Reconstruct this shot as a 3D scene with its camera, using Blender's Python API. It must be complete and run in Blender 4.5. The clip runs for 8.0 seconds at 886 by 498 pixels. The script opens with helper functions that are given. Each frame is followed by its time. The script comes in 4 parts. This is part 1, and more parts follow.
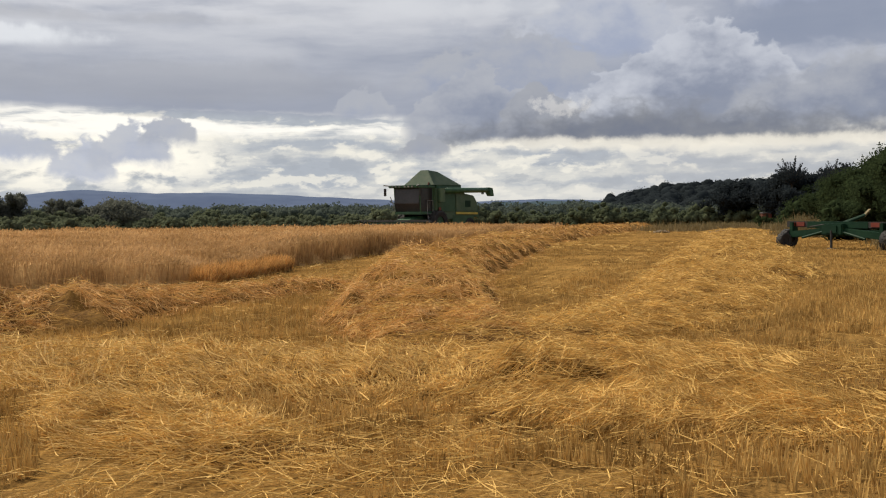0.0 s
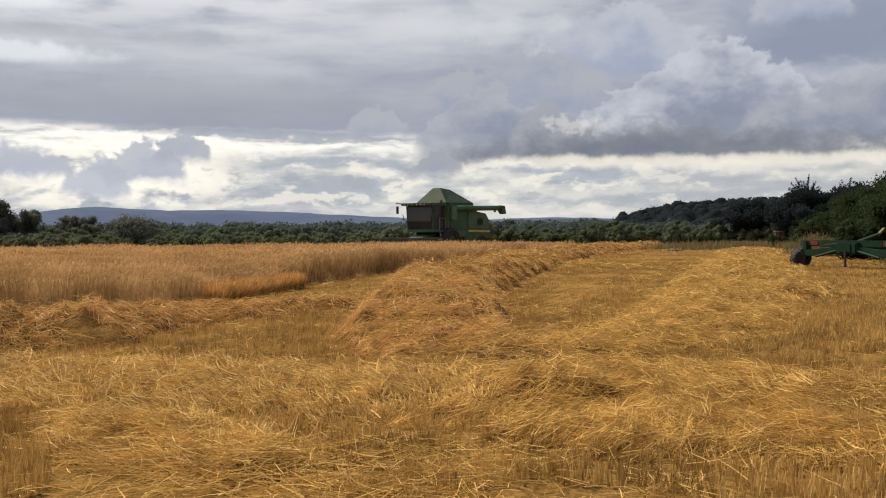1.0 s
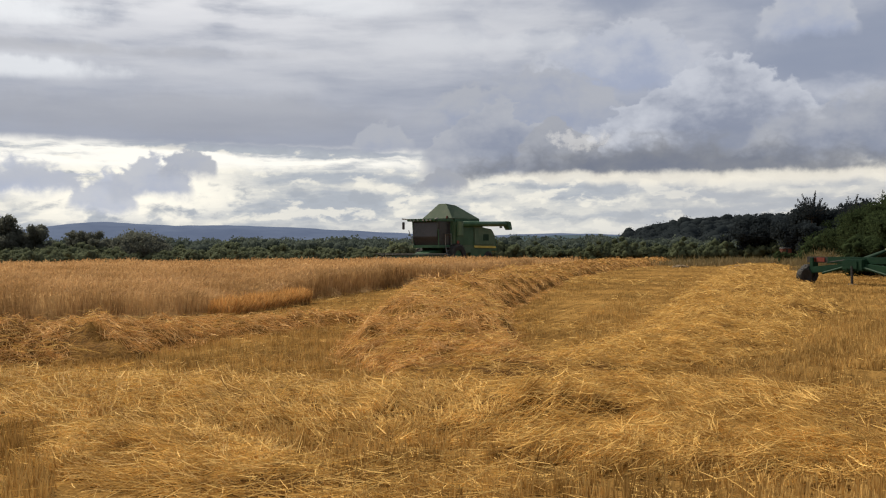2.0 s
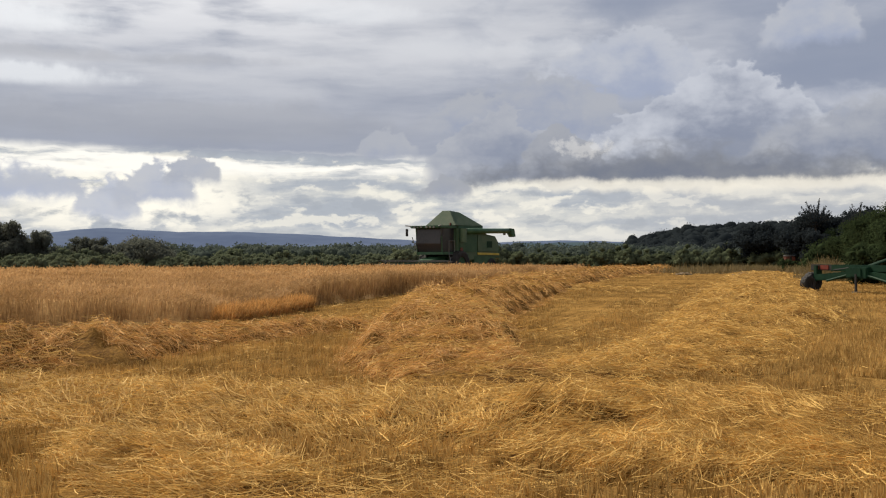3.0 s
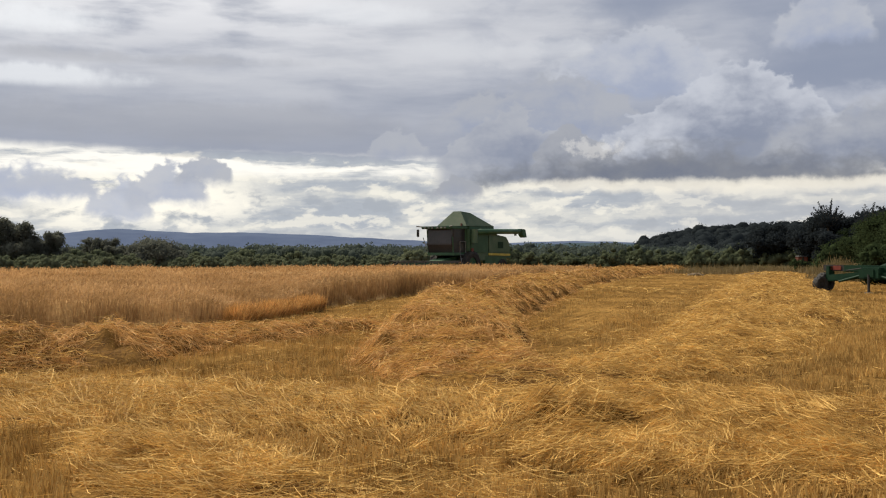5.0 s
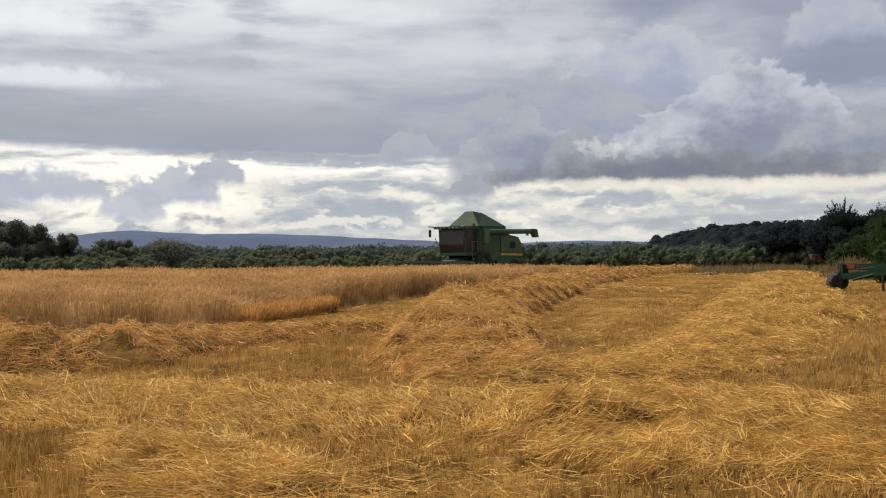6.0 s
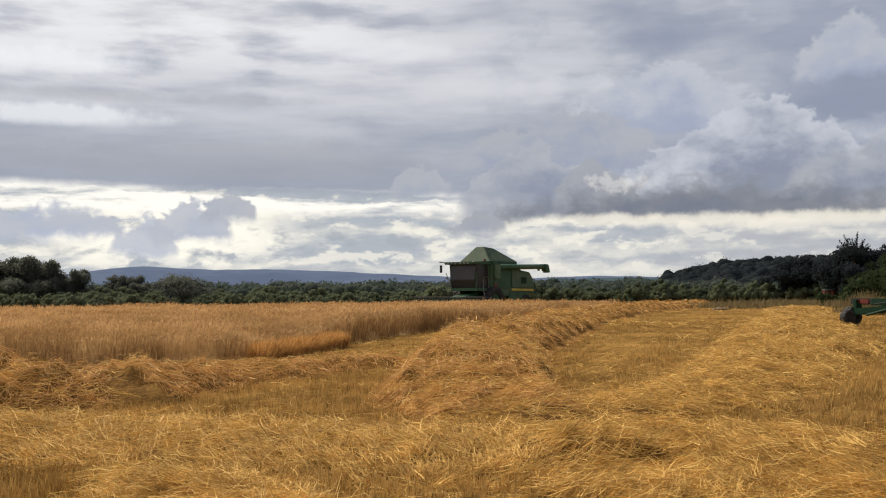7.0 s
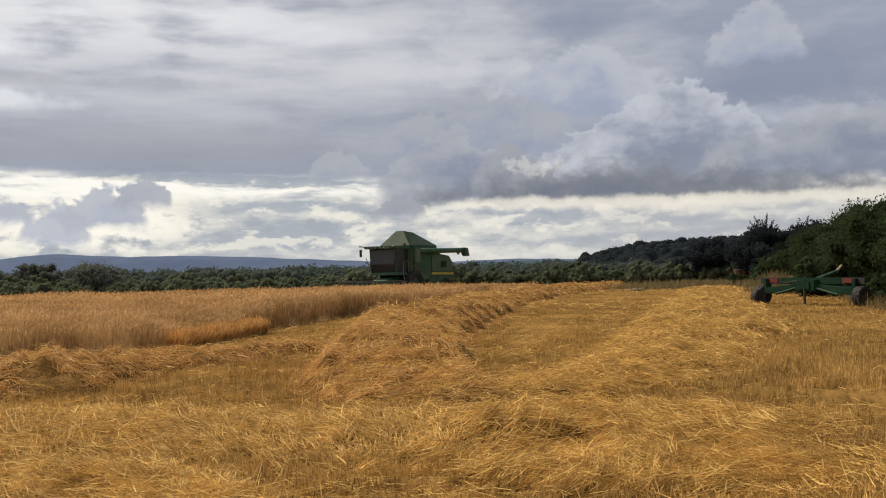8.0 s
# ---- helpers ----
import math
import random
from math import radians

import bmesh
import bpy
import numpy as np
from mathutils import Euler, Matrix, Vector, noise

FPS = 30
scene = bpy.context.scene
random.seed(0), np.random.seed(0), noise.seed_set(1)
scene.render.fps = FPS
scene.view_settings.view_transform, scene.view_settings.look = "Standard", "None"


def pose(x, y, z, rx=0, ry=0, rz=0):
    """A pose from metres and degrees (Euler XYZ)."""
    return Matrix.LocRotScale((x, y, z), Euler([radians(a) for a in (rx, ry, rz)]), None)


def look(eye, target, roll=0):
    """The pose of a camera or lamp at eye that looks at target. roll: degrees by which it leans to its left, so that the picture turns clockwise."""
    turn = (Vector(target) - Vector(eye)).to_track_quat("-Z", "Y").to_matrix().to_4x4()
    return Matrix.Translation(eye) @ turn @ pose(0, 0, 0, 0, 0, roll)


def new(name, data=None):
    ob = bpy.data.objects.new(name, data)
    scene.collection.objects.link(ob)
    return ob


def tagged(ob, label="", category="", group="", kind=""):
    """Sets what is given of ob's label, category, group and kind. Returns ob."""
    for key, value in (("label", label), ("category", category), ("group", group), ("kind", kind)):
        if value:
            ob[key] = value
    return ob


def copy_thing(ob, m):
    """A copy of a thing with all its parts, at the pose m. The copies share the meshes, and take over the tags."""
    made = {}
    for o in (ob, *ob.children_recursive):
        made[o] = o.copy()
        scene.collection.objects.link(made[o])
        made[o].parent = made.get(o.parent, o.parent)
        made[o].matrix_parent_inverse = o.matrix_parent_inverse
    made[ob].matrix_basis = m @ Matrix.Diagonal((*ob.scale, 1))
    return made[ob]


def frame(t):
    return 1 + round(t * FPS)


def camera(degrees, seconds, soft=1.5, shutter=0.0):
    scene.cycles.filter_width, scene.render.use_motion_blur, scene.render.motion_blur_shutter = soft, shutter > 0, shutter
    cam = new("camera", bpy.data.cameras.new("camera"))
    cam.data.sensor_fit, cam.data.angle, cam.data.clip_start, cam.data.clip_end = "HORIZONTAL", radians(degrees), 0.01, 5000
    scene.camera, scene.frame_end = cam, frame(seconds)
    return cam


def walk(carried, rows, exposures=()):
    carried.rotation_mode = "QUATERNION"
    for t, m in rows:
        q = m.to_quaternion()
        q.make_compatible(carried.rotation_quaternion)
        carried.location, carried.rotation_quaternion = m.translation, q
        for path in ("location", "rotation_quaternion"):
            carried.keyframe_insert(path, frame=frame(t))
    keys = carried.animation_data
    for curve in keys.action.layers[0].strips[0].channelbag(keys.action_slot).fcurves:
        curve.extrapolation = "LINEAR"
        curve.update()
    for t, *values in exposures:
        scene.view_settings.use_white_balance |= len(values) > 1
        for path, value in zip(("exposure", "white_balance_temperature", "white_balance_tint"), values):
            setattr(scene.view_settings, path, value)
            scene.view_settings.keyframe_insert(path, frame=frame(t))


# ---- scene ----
# The camera stands in the stubble and only turns, held at chest to eye height.
cam = camera(46.0, 8.0, soft=1.15)
EYE = 1.7
ROWS = [
    (0, -1.381, -2.156, 0.514),
    (0.5, -1.018, -1.669, 0.435),
    (1, -0.722, -1.175, 0.363),
    (1.5, -0.53, -0.69, 0.29),
    (3, -0.218, 0.069, 0.097),
    (3.5, -0.111, 0.093, 0.02),
    (4, 0.0, 0.1, 0.0),
    (4.5, 0.133, 0.103, 0.018),
    (6, 1.051, 0.119, 0.372),
    (6.5, 1.358, 0.801, 0.404),
    (7, 1.643, 2.069, 0.451),
    (7.5, 0.086, 2.455, 0.55),
    (8, -2.751, 1.136, 1.14),
]
walk(cam, [(t, pose(0, 0, EYE, 0, 0, yaw) @ pose(0, 0, 0, 90 + pitch, 0, 0) @ pose(0, 0, 0, 0, 0, -roll)) for t, yaw, pitch, roll in ROWS],
     [(0.0, 0.0), (7.0, 0.02), (7.5, -0.10), (8.0, -0.08)])

# ---- world: broken evening cloud deck with a bright gap above the horizon ----
world = bpy.data.worlds.new("cloudy_sky")
scene.world = world
world.use_nodes = True
WT = world.node_tree
WT.nodes.clear()


class Ex:
    """A node socket that can be reckoned with."""
    tree = WT

    def __init__(self, s):
        self.s = s

    @staticmethod
    def op(kind, *args, clamp=False):
        n = Ex.tree.nodes.new("ShaderNodeMath")
        n.operation, n.use_clamp = kind, clamp
        for i, a in enumerate(args):
            if isinstance(a, Ex):
                Ex.tree.links.new(a.s, n.inputs[i])
            else:
                n.inputs[i].default_value = a
        return Ex(n.outputs[0])

    def __add__(self, o): return Ex.op("ADD", self, o)
    def __radd__(self, o): return Ex.op("ADD", o, self)
    def __sub__(self, o): return Ex.op("SUBTRACT", self, o)
    def __rsub__(self, o): return Ex.op("SUBTRACT", o, self)
    def __mul__(self, o): return Ex.op("MULTIPLY", self, o)
    def __rmul__(self, o): return Ex.op("MULTIPLY", o, self)
    def __truediv__(self, o): return Ex.op("DIVIDE", self, o)


def smooth(e, a, b):
    """0 below a, 1 above b (a may be the larger)."""
    n = Ex.tree.nodes.new("ShaderNodeMapRange")
    n.interpolation_type = "SMOOTHSTEP"
    lo, hi, f, t = (a, b, 0.0, 1.0) if a < b else (b, a, 1.0, 0.0)
    Ex.tree.links.new(e.s, n.inputs[0])
    for i, v in enumerate((lo, hi, f, t)):
        n.inputs[i + 1].default_value = v
    return Ex(n.outputs[0])


def clouds(x, y, scale, detail=6, rough=0.55, seed=0.0, warp=0.0):
    c = Ex.tree.nodes.new("ShaderNodeCombineXYZ")
    for i, v in enumerate((x, y)):
        Ex.tree.links.new(v.s, c.inputs[i])
    c.inputs[2].default_value = seed
    n = Ex.tree.nodes.new("ShaderNodeTexNoise")
    n.inputs["Scale"].default_value, n.inputs["Detail"].default_value = scale, detail
    n.inputs["Roughness"].default_value, n.inputs["Distortion"].default_value = rough, warp
    Ex.tree.links.new(c.outputs[0], n.inputs["Vector"])
    return Ex(n.outputs["Fac"])


def mix(f, a, b):
    n = Ex.tree.nodes.new("ShaderNodeMix")
    n.data_type = "RGBA"
    n.clamp_factor = True
    Ex.tree.links.new(f.s, n.inputs[0])
    for i, v in ((6, a), (7, b)):
        if isinstance(v, Ex):
            Ex.tree.links.new(v.s, n.inputs[i])
        else:
            n.inputs[i].default_value = (*v, 1)
    return Ex(n.outputs[2])


SUN_AZ, SUN_EL = radians(-45), radians(48)


def build_sky():
    tc = WT.nodes.new("ShaderNodeTexCoord")
    sep = WT.nodes.new("ShaderNodeSeparateXYZ")
    WT.links.new(tc.outputs["Generated"], sep.inputs[0])
    X, Y, Z = (Ex(o) for o in sep.outputs)
    az = Ex.op("ARCTAN2", X, Y)
    el = Ex.op("ARCSINE", Z)
    sky = WT.nodes.new("ShaderNodeTexSky")
    sky.sky_type, sky.sun_disc = "NISHITA", False
    sky.sun_elevation, sky.sun_rotation = SUN_EL, SUN_AZ
    sky.air_density, sky.dust_density = 1.0, 2.0
    K = 10.0

    def col(r, g, b):
        return (r * K, g * K, b * K)

    w1 = clouds(az, el, 12, 5, 0.6, 3.0) - 0.5
    w2 = clouds(az, el, 40, 5, 0.62, 7.0) - 0.5
    a, e = az + w1 * 0.03 + w2 * 0.010, el + w1 * 0.010 + w2 * 0.006
    # lower broken layer: thin bars of cloud and small heaps with lit edges
    bars = clouds(a, e * 9.0, 5.5, 5, 0.58, 9.1)
    puff = clouds(a, e * 2.2, 24, 5, 0.55, 5.3)
    puff_lit = puff - clouds(a + 0.003, e * 2.2 + 0.018, 24, 5, 0.55, 5.3)
    base = mix(smooth(bars * 0.7 + puff * 0.3, 0.42, 0.60), col(0.44, 0.475, 0.525), col(0.74, 0.73, 0.68))
    base = mix(smooth(puff_lit, 0.02, 0.14) * 0.65, base, col(0.95, 0.91, 0.80))
    base = mix(smooth(puff_lit, -0.03, -0.16) * 0.5, base, col(0.38, 0.41, 0.455))
    # brightest behind the heap on the left
    glare = smooth((az + 0.29) * (az + 0.29) / 0.016 + (el - 0.050) * (el - 0.050) / 0.0012, 1.4, 0.0)
    base = mix(glare * smooth(puff, 0.38, 0.52) * 0.95, base, col(1.08, 1.03, 0.90))
    # light gap right under the deck
    gap = smooth(e, 0.066, 0.076) * smooth(az, 0.08, -0.08)
    base = mix(gap * smooth(bars, 0.40, 0.54) * 0.95, base, col(1.06, 1.03, 0.95))
    base = mix(smooth(az, 0.12, 0.26) * 0.35, base, col(0.52, 0.52, 0.53))
    # haze bank on the horizon
    base = mix(smooth(e, 0.030, 0.000) * 0.5, base, col(0.60, 0.61, 0.62))
    # upper deck: soft layered sheets
    da_, de_ = az + w1 * 0.03, el + w1 * 0.012 + w2 * 0.003
    n_big = clouds(da_, de_ * 4.0, 3.6, 4, 0.48, 21.0)
    n_mid = clouds(da_, de_ * 5.0, 9, 5, 0.50, 33.0)
    tone = n_big * 0.50 + n_mid * 0.28 + clouds(da_, de_ * 8.0, 5.5, 6, 0.6, 47.0) * 0.22 + smooth(el, 0.10, 0.24) * 0.07 - smooth(az, -0.05, 0.25) * 0.05
    deck = mix(smooth(tone, 0.38, 0.64), col(0.35, 0.38, 0.46), col(0.60, 0.615, 0.66))
    deck = mix(smooth(el, 0.15, 0.24) * smooth(az, 0.08, -0.20) * smooth(n_mid, 0.32, 0.60) * 0.85, deck, col(0.86, 0.86, 0.88))
    belly = smooth(de_, 0.175, 0.098) * smooth(az, 0.06, -0.09)
    deck = mix(belly * 0.75, deck, col(0.315, 0.345, 0.425))
    deck = mix(smooth(az, 0.14, 0.34) * 0.58, deck, col(0.28, 0.32, 0.42))
    n_blue = clouds(da_, de_ * 2.2, 9, 5, 0.55, 55.0)
    deck = mix(smooth(az, -0.05, 0.10) * smooth(n_blue, 0.46, 0.60) * 0.40, deck, col(0.27, 0.31, 0.41))
    deck = mix(smooth(az, -0.05, 0.10) * smooth(n_blue, 0.44, 0.32) * 0.55, deck, col(0.60, 0.62, 0.68))
    for ca, ce, wa, we in ((0.36, 0.168, 0.0060, 0.0009), (0.178, 0.225, 0.0016, 0.0003)):
        patch = smooth((az - ca) * (az - ca) / wa + (el - ce) * (el - ce) / we + w1 * 2.2 + w2 * 1.2, 1.3, 0.1)
        deck = mix(patch * 0.65, deck, col(0.265, 0.305, 0.405))
    # long sheets of the deck: height, half height, bearing, half width, share, tone
    for e0, we, a0, wa, share, tone in ((0.120, 0.020, -0.25, 0.26, 0.35, 0.36), (0.157, 0.010, -0.39, 0.11, 0.70, 0.86), (0.177, 0.007, -0.30, 0.17, 0.50, 0.42),
                                        (0.204, 0.014, -0.42, 0.13, 0.60, 0.90), (0.222, 0.011, -0.10, 0.10, 0.50, 0.80), (0.190, 0.010, 0.05, 0.13, 0.40, 0.70)):
        sheet = smooth((az - a0) * (az - a0) * (1 / wa ** 2) + (de_ - e0) * (de_ - e0) * (1 / we ** 2) + w1 * 3.6 + w2 * 1.6, 1.9, -0.1)
        deck = mix(sheet * sheet * share, deck, col(tone, tone * 1.025, tone * (1.16 - 0.12 * tone)))
    edge = el + w2 * 0.007 + w1 * 0.004 + az * 0.025 - smooth(az, 0.00, 0.14) * 0.022
    out = mix(smooth(edge, 0.081, 0.092), base, deck)
    # heaped clouds, far ones first: centre az, half width left and right, top, base, light tone, dark tone, softness
    far_heaps = [(0.350, 0.055, 0.040, 0.238, 0.185, 0.49, 0.36, 0.012),
                 (0.20, 0.13, 0.06, 0.208, 0.145, 0.53, 0.36, 0.010),
                 (0.10, 0.12, 0.10, 0.168, 0.110, 0.43, 0.32, 0.010),
                 (-0.048, 0.034, 0.030, 0.117, 0.088, 0.44, 0.33, 0.006)]
    right_bank = [(0.278, 0.150, 0.110, 0.172, 0.072, 0.57, 0.25, 0.008),
                  (0.43, 0.17, 0.18, 0.146, 0.076, 0.42, 0.25, 0.020),
                  (0.062, 0.080, 0.085, 0.134, 0.066, 0.44, 0.26, 0.006),
                  (0.108, 0.035, 0.06, 0.116, 0.064, 0.38, 0.23, 0.005),
                  (0.20, 0.20, 0.32, 0.104, 0.064, 0.25, 0.17, 0.030)]
    low_heaps = [(-0.385, 0.12, 0.075, 0.078, 0.047, 0.52, 0.43, 0.012),
                 (-0.305, 0.035, 0.030, 0.066, 0.030, 0.54, 0.42, 0.010),
                 (-0.265, 0.040, 0.040, 0.080, 0.044, 0.50, 0.38, 0.008),
                 (-0.226, 0.035, 0.022, 0.094, 0.064, 0.44, 0.34, 0.006),
                 (0.004, 0.035, 0.03, 0.074, 0.055, 0.38, 0.30, 0.004),
                 (-0.40, 0.10, 0.12, 0.072, 0.052, 0.50, 0.40, 0.006)]
    lob = clouds(az, el * 1.3, 30, 3, 0.5, 13.0)
    billow = 1.0 - Ex.op("ABSOLUTE", lob - 0.5) * 5.0
    lob2 = clouds(az, el * 1.3, 85, 4, 0.55, 14.0)
    billow2 = 1.0 - Ex.op("ABSOLUTE", lob2 - 0.5) * 5.0
    inner = clouds(az + w2 * 0.02, el * 1.6, 22, 5, 0.52, 15.0)
    rough = billow * 0.015 + billow2 * 0.005
    for ca, wl, wr, top, low_el, lt, dk, sf in far_heaps + right_bank + low_heaps:
        off = az - ca
        t = Ex.op("MAXIMUM", off / wr, off / -wl)
        rise = Ex.op("POWER", Ex.op("MAXIMUM", 1.0 - t, 0.0), 0.55)
        k = min(1.0, (top - low_el) / 0.034)
        depth = rise * (top - low_el) + (low_el - 0.008) + rough * k - el
        m = smooth(depth, 0.0, sf) * smooth(el + w2 * 0.020 + w1 * 0.030, low_el - 0.007, low_el + 0.006) * smooth(t, 1.05, 0.80)
        dark_in = smooth(depth + (inner - 0.5) * 0.13 * k, -0.006, 0.062 * k + 0.012)
        shade = mix(dark_in, col(lt, lt * 1.045, lt * 1.16), col(dk, dk * 1.13, dk * 1.48))
        out = mix(m * 0.93, out, shade)
    # light along the base of the right-hand bank
    lo = el + w1 * 0.016 + w2 * 0.012
    rim = smooth(lo, 0.051, 0.060) * smooth(lo, 0.070, 0.063) * smooth(az, 0.03, 0.12)
    out = mix(rim * 0.7, out, col(0.96, 0.90, 0.77))
    chink = smooth((az - 0.135) * (az - 0.135) / 0.0006 + (el - 0.098) * (el - 0.098) / 0.00012 + w2 * 7.0, 1.1, 0.2)
    out = mix(chink * 0.45, out, col(0.80, 0.78, 0.75))
    # thin places let the clear sky through; under the horizon plain earth
    thin = smooth(n_big, 0.24, 0.16)
    bl = mix(thin * 0.6, out, Ex(sky.outputs[0]))
    bl = mix(smooth(el, -0.002, -0.02), bl, col(0.10, 0.10, 0.09))
    bg = WT.nodes.new("ShaderNodeBackground")
    bg.inputs["Strength"].default_value = 0.10
    WT.links.new(bl.s, bg.inputs["Color"])
    o = WT.nodes.new("ShaderNodeOutputWorld")
    WT.links.new(bg.outputs[0], o.inputs["Surface"])


build_sky()
sun = new("sun", bpy.data.lights.new("sun", "SUN"))
sun.data.energy, sun.data.angle, sun.data.color = 5.6, radians(12), (1.0, 0.90, 0.74)
sun.matrix_world = look((100 * math.sin(SUN_AZ) * math.cos(SUN_EL), 100 * math.cos(SUN_AZ) * math.cos(SUN_EL), 100 * math.sin(SUN_EL)), (0, 0, 0))

# ---- materials ----


def material(name, dark, light, scale=4.0, rough=0.7, metal=0.0, bump=0.0, detail_scale=None, spec=0.4, island=0.0, obrandom=0.0, coat=0.0, sheer=0.0, stretch=(1, 1, 1), contrast=(0.35, 0.65)):
    """Two tones mixed by coarse and fine grain, with relief; island/obrandom vary single pieces."""
    m = bpy.data.materials.new(name)
    m.use_nodes = True
    t = m.node_tree
    p = t.nodes["Principled BSDF"]
    tc = t.nodes.new("ShaderNodeTexCoord")
    mp = t.nodes.new("ShaderNodeMapping")
    mp.inputs["Scale"].default_value = stretch
    t.links.new(tc.outputs["Object"], mp.inputs[0])
    Ex.tree = t

    def grain(s, d):
        n = t.nodes.new("ShaderNodeTexNoise")
        n.inputs["Scale"].default_value, n.inputs["Detail"].default_value, n.inputs["Roughness"].default_value = s, d, 0.6
        t.links.new(mp.outputs[0], n.inputs["Vector"])
        return Ex(n.outputs["Fac"])
    big, fine = grain(scale, 4), grain(detail_scale or scale * 9, 5)
    f = smooth(big * 0.6 + fine * 0.4, *contrast)
    if island:
        g = t.nodes.new("ShaderNodeNewGeometry")
        f = f * (1 - island) + Ex(g.outputs["Random Per Island"]) * island
    if obrandom:
        g = t.nodes.new("ShaderNodeObjectInfo")
        f = f * (1 - obrandom) + Ex(g.outputs["Random"]) * obrandom
    c = mix(f, dark, light)
    t.links.new(c.s, p.inputs["Base Color"])
    p.inputs["Metallic"].default_value = metal
    p.inputs["Specular IOR Level"].default_value = spec
    p.inputs["Coat Weight"].default_value = coat
    t.links.new((fine * 0.25 + (rough - 0.12)).s, p.inputs["Roughness"])
    if bump:
        b = t.nodes.new("ShaderNodeBump")
        b.inputs["Strength"].default_value, b.inputs["Distance"].default_value = 1.0, bump
        t.links.new(fine.s, b.inputs["Height"])
        t.links.new(b.outputs[0], p.inputs["Normal"])
    if sheer:
        tr = t.nodes.new("ShaderNodeBsdfTranslucent")
        t.links.new(c.s, tr.inputs["Color"])
        ms = t.nodes.new("ShaderNodeMixShader")
        ms.inputs[0].default_value = sheer
        t.links.new(p.outputs[0], ms.inputs[1])
        t.links.new(tr.outputs[0], ms.inputs[2])
        t.links.new(ms.outputs[0], t.nodes["Material Output"].inputs["Surface"])
    return m


M_STRAW = material("straw", (0.20, 0.098, 0.020), (0.92, 0.60, 0.188), 2.6, 0.7, island=0.55, sheer=0.22, spec=0.12)
M_STRAW_RUDDY = material("ruddy_straw", (0.21, 0.094, 0.020), (0.90, 0.545, 0.20), 2.6, 0.7, island=0.55, sheer=0.22, spec=0.12)
# Mound beneath the loose straws, dark-toned to put shade into the gaps.
M_MOUND_SHADE = material("gap_shade_straw", (0.085, 0.038, 0.008), (0.27, 0.14, 0.030), 2.0, 0.9, spec=0.08, bump=0.06, detail_scale=22)
M_STUBBLE = material("stubble_stalk", (0.19, 0.105, 0.026), (0.70, 0.45, 0.15), 1.1, 0.75, island=0.42, sheer=0.12, spec=0.12, contrast=(0.40, 0.60))
M_CROP = material("ripe_barley", (0.235, 0.134, 0.052), (0.525, 0.335, 0.158), 0.45, 0.75, island=0.30, sheer=0.52, spec=0.12, contrast=(0.40, 0.60))
M_CROPBODY = material("barley_stand", (0.24, 0.13, 0.042), (0.54, 0.33, 0.130), 0.5, 0.9, spec=0.08, bump=0.05, detail_scale=14)
# Far hedges: both leaf tones are raised to carry haze, the left-hand one more.
M_HEDGE = material("hedge_leaves", (0.062, 0.076, 0.046), (0.120, 0.134, 0.074), 0.6, 0.7, island=0.2, obrandom=0.25, sheer=0.45, spec=0.0)
M_HEDGE_HAZED = material("hazed_hedge_leaves", (0.088, 0.104, 0.064), (0.165, 0.180, 0.104), 0.6, 0.7, island=0.2, obrandom=0.25, sheer=0.45, spec=0.0)
M_LEAF = material("tree_leaves", (0.024, 0.035, 0.017), (0.050, 0.069, 0.030), 0.5, 0.8, island=0.2, obrandom=0.2, sheer=0.4, spec=0.0)
# Blue of haze and backlit dimness are put into this leaf colour.
M_WOOD_HAZED = material("distant_wood", (0.023, 0.029, 0.033), (0.034, 0.041, 0.044), 0.06, 0.9, island=0.1, spec=0.0, sheer=0.4)
# Corner trees: leaf colour lifted and greyed in place of haze.
M_TREE = material("hazed_corner_leaves", (0.086, 0.092, 0.078), (0.138, 0.144, 0.112), 0.5, 0.8, island=0.2, obrandom=0.2, sheer=0.45, spec=0.0)
# Valley leaves paled towards blue, distance haze painted into the colour.
M_VALLEY = material("hazed_valley_leaves", (0.060, 0.076, 0.068), (0.098, 0.114, 0.090), 0.06, 0.9, island=0.2, spec=0.0, sheer=0.4)
M_BARK = material("bark", (0.035, 0.026, 0.018), (0.11, 0.085, 0.06), 5, 0.9, bump=0.02)
# Mountain and ridge carry aerial haze as blue in their base colours.
M_HILL = material("hazed_far_hillside", (0.072, 0.095, 0.155), (0.095, 0.122, 0.185), 0.002, 0.95, detail_scale=0.012, spec=0.0)
M_RIDGE = material("hazed_far_ridge", (0.035, 0.055, 0.075), (0.06, 0.085, 0.095), 0.006, 0.95, detail_scale=0.05, spec=0.0)
M_DRYGRASS = material("dry_grass", (0.10, 0.08, 0.035), (0.30, 0.22, 0.09), 1.0, 0.7, island=0.6, sheer=0.2)
M_GREEN = material("green_paint", (0.020, 0.066, 0.031), (0.042, 0.098, 0.048), 1.5, 0.5, spec=0.3)
M_GREEN_DARK = material("dark_green_paint", (0.004, 0.022, 0.011), (0.010, 0.036, 0.018), 1.5, 0.55, spec=0.12)
M_GREEN_DUSTY = material("dusty_green_paint", (0.036, 0.085, 0.042), (0.075, 0.118, 0.064), 1.1, 0.55, spec=0.4)
M_CANVAS = material("tank_cover", (0.028, 0.056, 0.030), (0.062, 0.082, 0.050), 1.5, 0.7, bump=0.01, spec=0.15)
M_YELLOW = material("yellow_paint", (0.36, 0.28, 0.04), (0.52, 0.42, 0.08), 2, 0.45)
M_RUBBER = material("rubber", (0.012, 0.012, 0.012), (0.035, 0.032, 0.028), 4, 0.85, bump=0.01)
